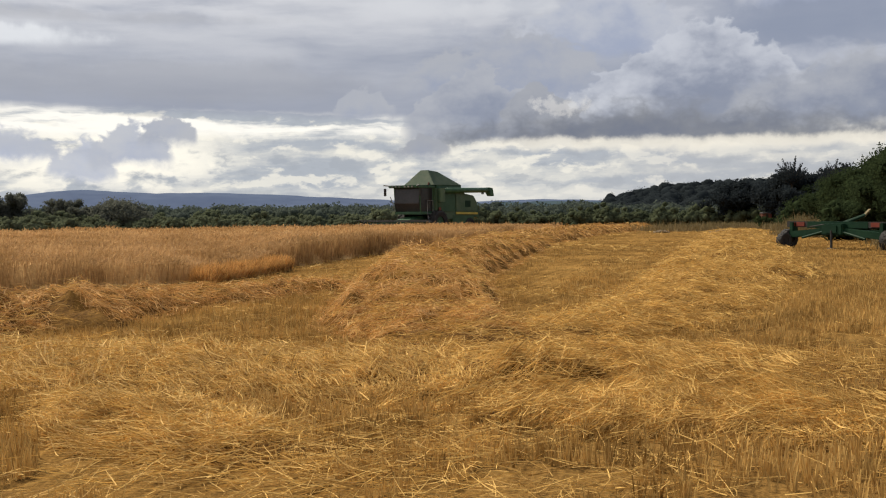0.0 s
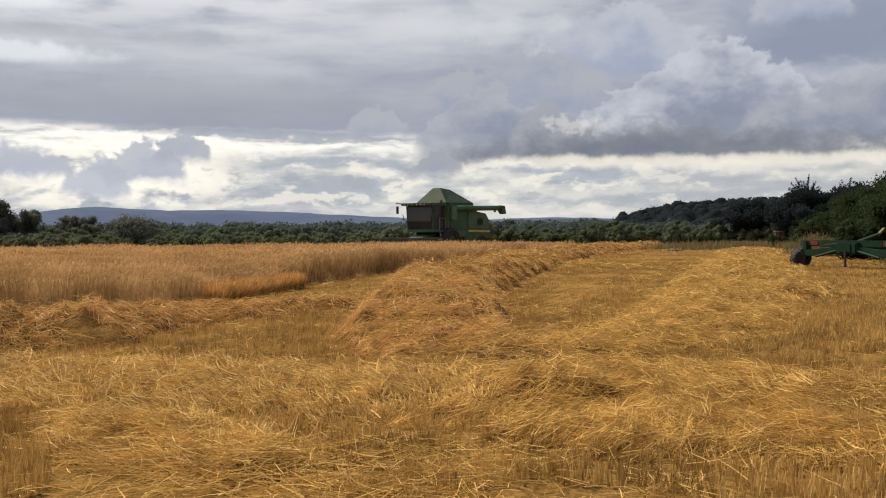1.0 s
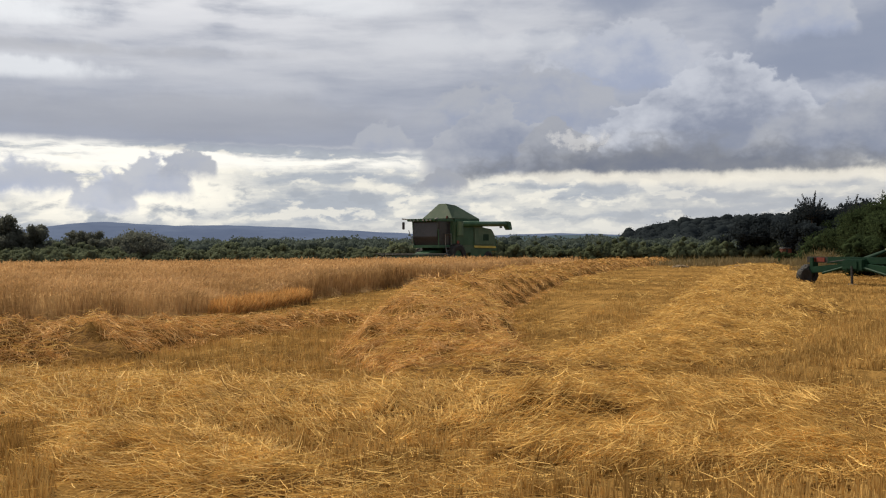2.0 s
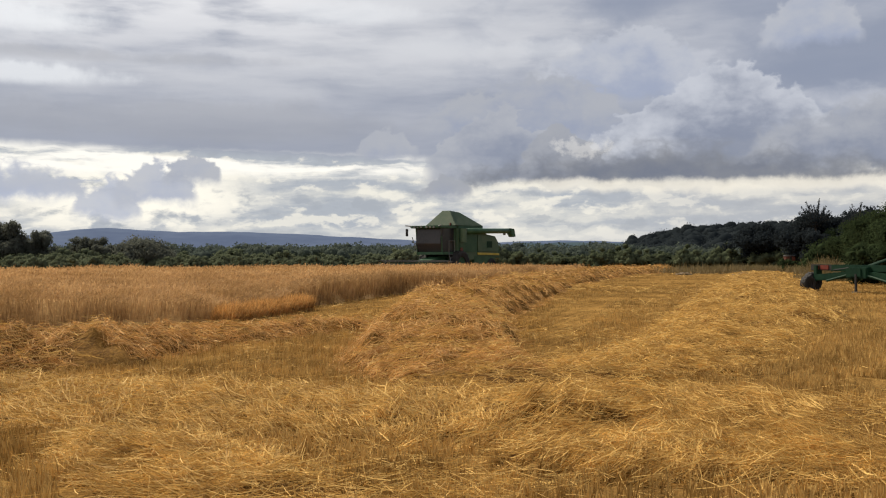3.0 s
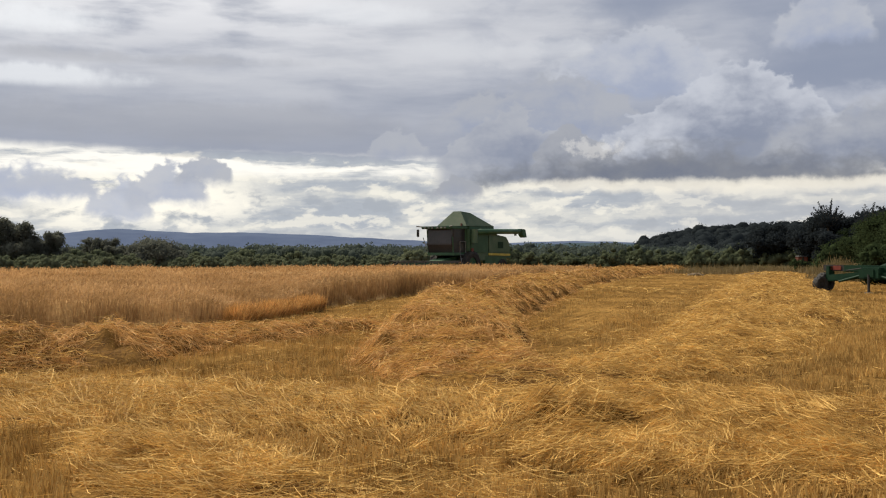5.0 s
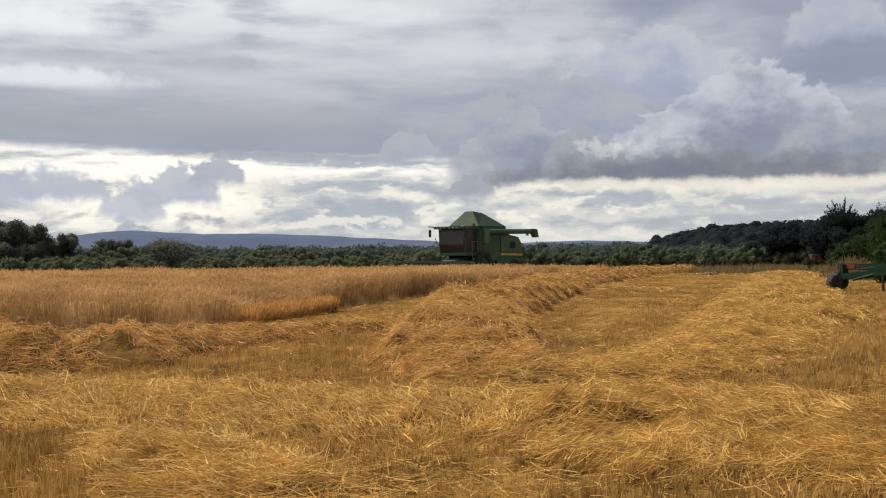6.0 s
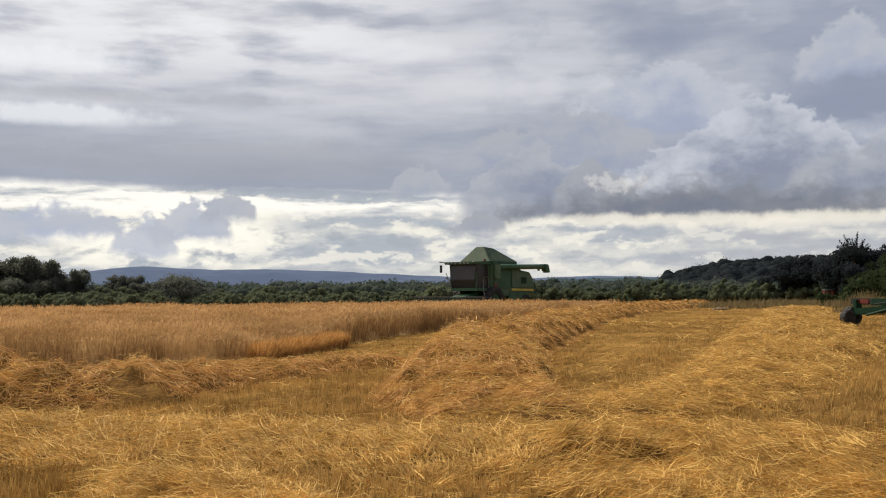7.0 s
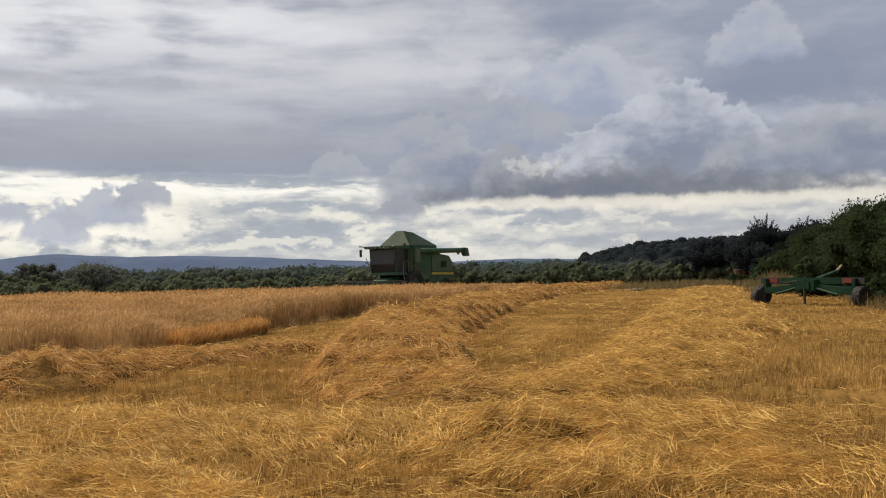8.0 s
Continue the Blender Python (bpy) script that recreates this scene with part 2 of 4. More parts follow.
M_GLASS = material("dark_cab_glass", (0.020, 0.018, 0.018), (0.036, 0.032, 0.032), 1, 0.2, spec=0.35)
M_STEEL = material("worn_steel", (0.10, 0.10, 0.10), (0.30, 0.29, 0.27), 3, 0.45, metal=0.7)
M_RED = material("orange_reflector", (0.10, 0.015, 0.010), (0.17, 0.032, 0.016), 6, 0.35)
M_WHITE = material("white_sheet", (0.60, 0.60, 0.60), (0.80, 0.80, 0.80), 2, 0.6)
M_ROOF = material("red_roof", (0.10, 0.03, 0.022), (0.18, 0.05, 0.035), 2, 0.7)
M_CLOD = material("dark_straw", (0.05, 0.032, 0.012), (0.16, 0.095, 0.03), 4, 0.8, bump=0.03)


def ground_material():
    m = bpy.data.materials.new("field_ground")
    m.use_nodes = True
    t = m.node_tree
    p = t.nodes["Principled BSDF"]
    Ex.tree = t
    tc = t.nodes.new("ShaderNodeTexCoord")
    sep = t.nodes.new("ShaderNodeSeparateXYZ")
    t.links.new(tc.outputs["Object"], sep.inputs[0])
    X, Y = Ex(sep.outputs[0]), Ex(sep.outputs[1])
    u, v = X * 0.93 - Y * 0.35, X * 0.35 + Y * 0.93
    rows = clouds(u * 8.0, v * 0.6, 1.0, 3, 0.6, 1.0)
    fine = clouds(X, Y, 30, 4, 0.65, 2.0)
    big = clouds(X, Y, 0.35, 4, 0.55, 3.0)
    f = smooth(rows * 0.35 + fine * 0.35 + big * 0.3, 0.38, 0.62)
    c = mix(f, (0.072, 0.038, 0.012), (0.29, 0.165, 0.050))
    # grassland outside the field
    r = Ex.op("SQRT", X * X + Y * Y) + (big - 0.5) * 14.0
    grass = mix(fine, (0.05, 0.065, 0.02), (0.14, 0.14, 0.05))
    c = mix(smooth(r, 112, 122), c, grass)
    t.links.new(c.s, p.inputs["Base Color"])
    p.inputs["Roughness"].default_value = 0.9
    p.inputs["Specular IOR Level"].default_value = 0.0
    b = t.nodes.new("ShaderNodeBump")
    b.inputs["Distance"].default_value = 0.03
    t.links.new((fine * 0.6 + rows * 0.4).s, b.inputs["Height"])
    t.links.new(b.outputs[0], p.inputs["Normal"])
    return m


M_GROUND = ground_material()

# ---- mesh helpers ----
RNG = np.random.default_rng(11)


def fbm(x, y, scale, octaves=4, seed=0):
    """Smooth value noise, about -1 to 1, for arrays."""
    x, y = np.asarray(x, float) * scale, np.asarray(y, float) * scale
    out, amp, tot = np.zeros(np.broadcast(x, y).shape), 1.0, 0.0
    for o in range(octaves):
        xi, yi = np.floor(x), np.floor(y)
        fx, fy = x - xi, y - yi
        fx, fy = fx * fx * (3 - 2 * fx), fy * fy * (3 - 2 * fy)

        def h(i, j):
            s = np.sin(i * 127.1 + j * 311.7 + (seed + o) * 74.7) * 43758.5453
            return s - np.floor(s)
        val = (h(xi, yi) * (1 - fx) + h(xi + 1, yi) * fx) * (1 - fy) + (h(xi, yi + 1) * (1 - fx) + h(xi + 1, yi + 1) * fx) * fy
        out, tot, amp = out + amp * (val * 2 - 1), tot + amp, amp * 0.5
        x, y = x * 2.03 + 17.1, y * 2.03 + 5.3
    return out / tot


def quick_mesh(name, verts, faces, mat, smooth_faces=False):
    """A mesh from arrays: verts (n, 3), faces (m, 3 or 4)."""
    me = bpy.data.meshes.new(name)
    verts, faces = np.asarray(verts, np.float32), np.asarray(faces, np.int32)
    k = faces.shape[1]
    me.vertices.add(len(verts))
    me.vertices.foreach_set("co", verts.ravel())
    me.loops.add(faces.size)
    me.loops.foreach_set("vertex_index", faces.ravel())
    me.polygons.add(len(faces))
    me.polygons.foreach_set("loop_start", np.arange(0, faces.size, k, dtype=np.int32))
    me.polygons.foreach_set("use_smooth", np.full(len(faces), smooth_faces))
    me.update(calc_edges=True)
    me.materials.append(mat)
    return me


def grid_faces(nx, ny):
    i = np.arange(nx * ny).reshape(ny, nx)
    return np.stack([i[:-1, :-1], i[:-1, 1:], i[1:, 1:], i[1:, :-1]], -1).reshape(-1, 4)


def ribbons(name, base, way, length, width, mat, segs=2, droop=0.25):
    """Bent straws: from base along way (unit vectors), with a random flat side."""
    n = len(base)
    side = np.cross(way, RNG.normal(size=(n, 3)))
    side /= np.linalg.norm(side, axis=1)[:, None] + 1e-9
    bend = RNG.normal(size=(n, 3)) * droop
    rows = []
    for s in range(segs + 1):
        f = s / segs
        c = base + way * (length * f)[:, None] + bend * (length * f * f)[:, None] * 0.5
        w = side * (width * (1.0 if s < segs else 0.55) * 0.5)[:, None]
        rows += [c - w, c + w]
    k = 2 * (segs + 1)
    verts = np.stack(rows, 1).reshape(-1, 3)
    i = (np.arange(n) * k)[:, None]
    quads = np.concatenate([np.stack([i[:, 0] + 2 * s, i[:, 0] + 2 * s + 1, i[:, 0] + 2 * s + 3, i[:, 0] + 2 * s + 2], 1) for s in range(segs)])
    return quick_mesh(name, verts, quads, mat)


def leaf_quads(name, centres, size, mat, flat=0.0):
    """Small leaves of random turn."""
    n = len(centres)
    a = RNG.normal(size=(n, 3))
    a[:, 2] *= 1 - flat
    a /= np.linalg.norm(a, axis=1)[:, None]
    b = np.cross(a, RNG.normal(size=(n, 3)))
    b /= np.linalg.norm(b, axis=1)[:, None]
    s = np.broadcast_to(np.asarray(size, float), (n,))[:, None] * RNG.uniform(0.6, 1.3, (n, 1))
    v = np.stack([centres - a * s, centres + b * s * 0.6, centres + a * s, centres - b * s * 0.6], 1).reshape(-1, 3)
    return quick_mesh(name, v, np.arange(4 * n).reshape(-1, 4), mat)


def part(name, bm, mat, parent, label="", bevel=0.0, smooth_faces=False):
    """Links a bmesh as one mesh object under a thing or a part."""
    if bevel:
        bmesh.ops.bevel(bm, geom=list(bm.edges), offset=bevel, segments=2, affect="EDGES", clamp_overlap=True)
    me = bpy.data.meshes.new(name)
    for f in bm.faces:
        f.smooth = smooth_faces
    bm.to_mesh(me)
    bm.free()
    me.materials.append(mat)
    ob = new(name, me)
    ob.parent = parent
    if label:
        ob["label"] = label
    return ob


def under(name, me, parent, label="", kind=""):
    ob = new(name, me)
    ob.parent = parent
    return tagged(ob, label, kind=kind)


def box(x0, x1, y0, y1, z0, z1, bm=None):
    bm = bm or bmesh.new()
    m = Matrix.LocRotScale(((x0 + x1) / 2, (y0 + y1) / 2, (z0 + z1) / 2), None, (abs(x1 - x0), abs(y1 - y0), abs(z1 - z0)))
    bmesh.ops.create_cube(bm, size=1, matrix=m)
    return bm


def rod(p0, p1, r0, r1=None, seg=10, bm=None):
    bm = bm or bmesh.new()
    p0, p1 = Vector(p0), Vector(p1)
    d = p1 - p0
    m = Matrix.Translation((p0 + p1) / 2) @ d.to_track_quat("Z", "Y").to_matrix().to_4x4()
    bmesh.ops.create_cone(bm, cap_ends=True, segments=seg, radius1=r0, radius2=r0 if r1 is None else r1, depth=d.length, matrix=m)
    return bm


def prism(outline, x0, x1):
    """A closed side outline of (y, z) drawn out from x0 to x1."""
    bm = bmesh.new()
    a = [bm.verts.new((x0, y, z)) for y, z in outline]
    b = [bm.verts.new((x1, y, z)) for y, z in outline]
    n = len(outline)
    for i in range(n):
        bm.faces.new((a[i], a[(i + 1) % n], b[(i + 1) % n], b[i]))
    bm.faces.new(a[::-1])
    bm.faces.new(b)
    bmesh.ops.recalc_face_normals(bm, faces=bm.faces)
    return bm


# ---- ground: one sheet to the horizon ----


def land(x, y):
    """Height of the land: a level field, falling into a valley behind its hedge."""
    r = np.hypot(x, y)
    z = fbm(x, y, 0.05, 3, 5) * 0.06 * np.clip((r - 4) / 20, 0, 1)
    s = np.clip((r - 62) / 40, 0, 1)
    z = z - 0.45 * s * s * (3 - 2 * s)
    f = np.clip((r - 118) / 500, 0, 1)
    z = z - 22 * f * f * (3 - 2 * f)
    g = np.clip((x - 40) / 120, 0, 1) * np.clip((r - 130) / 120, 0, 1)
    return z + g * 12


def build_ground():
    radii = np.concatenate([[0.0, 1, 2], np.geomspace(3, 130, 150), np.geomspace(136, 4700, 50)])
    ang = np.linspace(0, 2 * np.pi, 241)[:-1]
    R, A = np.meshgrid(radii, ang, indexing="ij")
    x, y = R * np.sin(A) + 0.31, R * np.cos(A) - 0.27
    z = land(x, y)
    n = len(ang)
    i = np.arange(R.size).reshape(R.shape)
    j = np.roll(i, -1, axis=1)
    f = np.stack([i[:-1], i[1:], j[1:], j[:-1]], -1).reshape(-1, 4)
    ob = new("ground", quick_mesh("ground", np.stack([x, y, z], -1).reshape(-1, 3), f[:, ::-1], M_GROUND, True))
    tagged(ob, "level harvested barley field of golden stubble", "field", kind="structure")


build_ground()

# ---- windrows ----
# centre line points: x, y, half width, height
WINDROWS = []
WINDROWS.append(("thick fluffy windrow of golden straw beside the standing barley",
                 [(-10.5, 14.4, 1.7, 0.60), (-7.6, 14.9, 1.6, 0.62), (-5.7, 15.9, 1.2, 0.46), (-4.6, 18.6, 0.9, 0.26), (-3.2, 21, 0.8, 0.2), (-1.7, 22.5, 0.8, 0.22)]))
WINDROWS.append(("long high windrow of golden straw curving away across the field",
                 [(0.4, 12.8, 1.0, 0.25), (-0.1, 15.5, 1.35, 0.54), (-0.05, 20, 1.35, 0.58), (0.35, 26, 1.4, 0.56), (1.3, 31, 1.45, 0.53), (5.2, 51, 1.6, 0.46), (12.5, 76, 1.7, 0.46), (22, 104, 1.9, 0.5)]))
WINDROWS.append(("low spread windrow of yellow straw running towards the hedge",
                 [(1.9, 13, 1.1, 0.2), (4.8, 17.8, 1.3, 0.26), (8.0, 27, 1.8, 0.28), (14.7, 47.6, 1.9, 0.2), (26, 84, 2.2, 0.16)]))
WINDROWS.append(("small loose heap of straw on the stubble",
                 [(8.2, 24, 0.8, 0.28), (9.4, 26.5, 0.9, 0.28)]))
WINDROWS.append(("tangled windrow of bright straw lying across the stubble",
                 [(-7.0, 12.0, 1.3, 0.20), (-4.2, 11.0, 1.4, 0.18), (-2.3, 10.5, 1.6, 0.20), (-0.8, 10.3, 1.4, 0.17), (1.1, 10.3, 1.5, 0.20), (2.4, 10.4, 1.7, 0.18), (3.7, 10.2, 1.3, 0.10)]))
WINDROWS.append(("thin trampled layer of pale straw over short stubble",
                 [(0.7, 8.3, 0.4, 0.09), (2.2, 8.1, 0.75, 0.11), (3.4, 8.0, 0.8, 0.10), (5.0, 7.8, 0.8, 0.08)]))
WINDROWS.append(("small tangled heap of pale straw with a dark hollow",
                 [(0.70, 9.75, 0.45, 0.30), (1.10, 9.7, 0.50, 0.36), (1.55, 9.65, 0.45, 0.28)]))
WINDROWS.append(("loose drift of golden straw on the stubble",
                 [(-2.7, 8.7, 0.7, 0.12), (-2.0, 8.0, 0.75, 0.12), (-1.2, 7.3, 0.5, 0.1)]))


def along(line, x, y):
    """For points: share of the half width from the centre line, and the height there."""
    best = np.full(x.shape, 1e9)
    hh = np.zeros(x.shape)
    for (x0, y0, w0, h0), (x1, y1, w1, h1) in zip(line, line[1:]):
        dx, dy = x1 - x0, y1 - y0
        f = np.clip(((x - x0) * dx + (y - y0) * dy) / (dx * dx + dy * dy), 0, 1)
        d = np.hypot(x - x0 - f * dx, y - y0 - f * dy) / (w0 + f * (w1 - w0))
        near = d < best
        best, hh = np.where(near, d, best), np.where(near, h0 + f * (h1 - h0), hh)
    return best, hh


def pile(k, x, y):
    """Height of windrow k over the land."""
    d, h = along(WINDROWS[k][1], x, y)
    d = d * (1 + 0.22 * fbm(x, y, 0.9, 3, 40 + k))
    prof = np.clip(1 - d ** (3.2 if k == 1 else 2), 0, 1) ** 0.8
    swell = 1 + 0.30 * fbm(x, y, 0.8, 2, 60 + k)
    puff = np.abs(fbm(x, y, 2.1, 2, 80 + k)) * 2.6 - 0.55 + 0.45 * (np.abs(fbm(x, y, 5.5, 1, 85 + k)) * 2 - 0.6)
    lift = np.minimum(0.16, 0.02 + h * 0.26)
    return np.where(d < 1, prof * np.maximum(h * swell + puff * lift, 0.03), -0.06 - 0.2 * np.clip(d - 1, 0, 1))


def cover(x, y):
    """Height of the straw, whichever windrow lies on top."""
    return np.maximum(0, np.max([pile(k, x, y) for k in range(len(WINDROWS))], axis=0))


def camera_wedge(x, y, slack=1.2):
    """The wedge of field before the camera, the only part strewn with single straws."""
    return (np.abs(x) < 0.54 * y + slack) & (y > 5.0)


def density(y):
    return np.clip(2700 * (8.5 / y) ** 2, 50, 2700)


def straw_ways(n, tilt):
    a = RNG.uniform(0, 2 * np.pi, n)
    z = RNG.normal(0.06, tilt, n)
    w = np.stack([np.cos(a), np.sin(a) * 0.8, z], 1)
    return w / np.linalg.norm(w, axis=1)[:, None]


# how the machine has combed the straw: x, y, bearing in degrees, reach
COMBED = [(-1.9, 10.4, 117, 1.2), (-2.9, 11.0, 102, 1.2), (-4.6, 11.6, 125, 1.4), (-1.1, 8.1, 62, 0.8), (-2.4, 8.2, 140, 0.9),
          (-0.8, 9.9, 134, 1.0), (1.0, 8.4, 12, 1.3), (2.8, 8.8, 171, 1.3), (2.3, 11.4, 112, 0.6), (1.5, 12.8, 24, 0.7), (4.2, 11.0, 140, 0.8)]


def combing(x, y, seed):
    """Bearing in which the straw lies, and how strictly (0 to 1)."""
    swirl = np.pi * 2.2 * fbm(x, y, 0.7, 2, seed)
    c, s, tot = 0.25 * np.cos(swirl), 0.25 * np.sin(swirl), np.full(x.shape, 0.25)
    for gx, gy, deg, reach in COMBED:
        w = np.exp(-((x - gx) ** 2 + (y - gy) ** 2) / (reach * reach))
        c, s, tot = c + w * math.cos(radians(deg)), s + w * math.sin(radians(deg)), tot + w
    return np.arctan2(s, c) + 0.75 * fbm(x, y, 1.6, 2, seed + 1), 1 - 0.25 / tot


def build_windrow(k):
    label, line = WINDROWS[k]
    # mound
    vs, fs, n0 = [], [], 0
    pts = np.array(line)
    seg = np.hypot(np.diff(pts[:, 0]), np.diff(pts[:, 1]))
    s_at = np.concatenate([[0], np.cumsum(seg)])
    total = s_at[-1]
    w_mean = pts[:, 2].mean()
    ns = int(np.clip(total / 0.07, 20, 600))
    s = np.linspace(-w_mean * 1.2, total + w_mean * 1.2, ns)
    cx, cy, cw = (np.interp(s, s_at, pts[:, i]) for i in (0, 1, 2))
    d0, d1 = (pts[1, :2] - pts[0, :2]) / seg[0], (pts[-1, :2] - pts[-2, :2]) / seg[-1]
    lo, hi = np.minimum(s, 0), np.maximum(s - total, 0)
    cx, cy = cx + lo * d0[0] + hi * d1[0], cy + lo * d0[1] + hi * d1[1]
    tx, ty = np.gradient(cx), np.gradient(cy)
    ker = np.ones(9) / 9
    tx, ty = (np.convolve(np.pad(q, 4, mode="edge"), ker, "valid") for q in (tx, ty))
    tl = np.hypot(tx, ty)
    nxv, nyv = -ty / tl, tx / tl
    o = np.linspace(-1.35, 1.35, 42)
    x = cx[:, None] + nxv[:, None] * o * cw[:, None]
    y = cy[:, None] + nyv[:, None] * o * cw[:, None]
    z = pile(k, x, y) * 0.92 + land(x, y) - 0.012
    body = new("straw_windrow", quick_mesh("straw_windrow", np.stack([x, y, z], -1).reshape(-1, 3), grid_faces(len(o), ns), M_MOUND_SHADE, True))
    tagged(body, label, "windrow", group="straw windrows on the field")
    # single straws
    take = []
    for i in range(len(seg)):
        (x0, y0, w0, _), (x1, y1, w1, _) = line[i], line[i + 1]
        n = int(seg[i] * (w0 + w1) * density((y0 + y1) / 2) * 1.15)
        f, q = RNG.uniform(0, 1, n), RNG.uniform(-1.1, 1.1, n)
        w = w0 + f * (w1 - w0)
        nx, ny = -(y1 - y0) / seg[i], (x1 - x0) / seg[i]
        take.append(np.stack([x0 + f * (x1 - x0) + q * w * nx, y0 + f * (y1 - y0) + q * w * ny], 1))
    p = np.concatenate(take)
    p = p[camera_wedge(p[:, 0], p[:, 1])]
    n = len(p)
    # most lie in locks that share a direction and stand proud
    heads = p[RNG.integers(0, n, max(1, n // 12))]
    head_turn, strict = combing(heads[:, 0], heads[:, 1], 90 + k)
    head_turn = head_turn + RNG.normal(0, 1, len(heads)) * (0.5 - 0.32 * strict)
    head_lift = RNG.exponential(0.030, len(heads))
    lock = RNG.integers(0, len(heads), n)
    locked = RNG.uniform(0, 1, n) < 0.45 + 0.3 * strict[lock]
    spread = 0.055 * np.clip(p[:, 1] / 12, 1, 3)
    p = np.where(locked[:, None], heads[lock] + RNG.normal(size=(n, 2)) * spread[:, None], p)
    px, py = p[:, 0], p[:, 1]
    h = np.maximum(pile(k, px, py), 0)
    base = np.stack([px, py, land(px, py) + h * RNG.uniform(0.80, 1.02, n) + 0.015], 1)
    length = RNG.uniform(0.10, 0.32, n) * np.clip(py / 20, 1, 1.25)
    width = (0.0036 + 0.00026 * py) * np.where(RNG.uniform(0, 1, n) < 0.2, 1.6, 0.9) * RNG.uniform(0.7, 1.2, n)
    turn = np.where(locked, head_turn[lock] + RNG.normal(0, 0.26, n), RNG.uniform(0, 2 * np.pi, n))
    cx2, sy2 = np.cos(turn), np.sin(turn)
    # straws lie along the slope they rest on, their tips a little raised
    rise = (np.maximum(pile(k, px + cx2 * 0.12, py + sy2 * 0.12), 0) - np.maximum(pile(k, px - cx2 * 0.12, py - sy2 * 0.12), 0)) / 0.24
    tip = np.where(locked, (0.13 + 0.26 * strict[lock]) * np.abs(RNG.normal(0.5, 0.8, n)) + 0.02, RNG.normal(0.04, 0.30, n))
    way = np.stack([cx2, sy2, np.clip(rise, -0.9, 0.9) * 0.9 + tip], 1)
    base[:, 2] += np.where(locked, head_lift[lock], 0)
    way /= np.linalg.norm(way, axis=1)[:, None]
    base -= way * (length * 0.5)[:, None]
    under("straw_layer", ribbons("straw_layer", base, way, length, width, M_STRAW_RUDDY if k in (0, 1) else M_STRAW, 2, 0.22), body, "loose bent straws on top", "stuff")


for k in range(len(WINDROWS)):
    build_windrow(k)

# ---- stubble and strewn straw ----
CROP_EDGE = [(-70, 14), (-20, 19), (-9, 21.5), (-5.6, 23.0), (-4.9, 24.6), (-4.3, 30.5), (-3.5, 33), (-1.9, 39), (0.5, 44), (4.4, 56), (10.0, 72), (10.0, 78), (3, 78), (-4, 74), (-20, 66), (-45, 58), (-75, 52)]


def edge_distance(x, y):
    """Metres inside the standing crop (outside: negative)."""
    poly = np.array(CROP_EDGE)
    inside = np.zeros(x.shape, bool)
    best = np.full(x.shape, 1e9)
    for (x0, y0), (x1, y1) in zip(poly, np.roll(poly, -1, axis=0)):
        dx, dy = x1 - x0, y1 - y0
        f = np.clip(((x - x0) * dx + (y - y0) * dy) / (dx * dx + dy * dy), 0, 1)
        best = np.minimum(best, np.hypot(x - x0 - f * dx, y - y0 - f * dy))
        cross = (y0 > y) != (y1 > y)
        with np.errstate(divide="ignore", invalid="ignore"):
            inside ^= cross & (x < (x1 - x0) * (y - y0) / (y1 - y0 if y1 != y0 else 1e-9) + x0)
    return np.where(inside, best, -best)


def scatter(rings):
    """Points strewn over the camera's wedge of the field, ring by ring: near y, far y, number."""
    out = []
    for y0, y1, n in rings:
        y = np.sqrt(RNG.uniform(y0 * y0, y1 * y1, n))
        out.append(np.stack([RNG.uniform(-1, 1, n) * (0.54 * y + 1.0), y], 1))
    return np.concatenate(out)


def wheel_tracks(x, y):
    """1 in the tracks that the machines have pressed into the stubble, 0 beside them."""
    out = np.zeros(x.shape)
    for line in ([(1.75, 16, 0.22, 1), (2.4, 21, 0.3, 1), (4.6, 31, 0.6, 1), (8.3, 45, 0.7, 1), (13, 60, 0.8, 1), (22, 86, 0.9, 1)],
                 [(4.4, 21, 0.35, 1), (5.6, 25, 0.45, 1), (9.8, 37.5, 0.55, 1), (18.2, 62, 0.8, 1), (25, 82, 0.9, 1)],
                 [(6.4, 33, 0.4, 1), (9.6, 44, 0.5, 1), (15.6, 61, 0.7, 1), (23, 82, 0.8, 1)]):
        d, _ = along(line, x, y)
        out = np.maximum(out, np.clip(1.6 - 1.1 * d + 0.4 * fbm(x, y, 0.6, 2, 17), 0, 1))
    return out


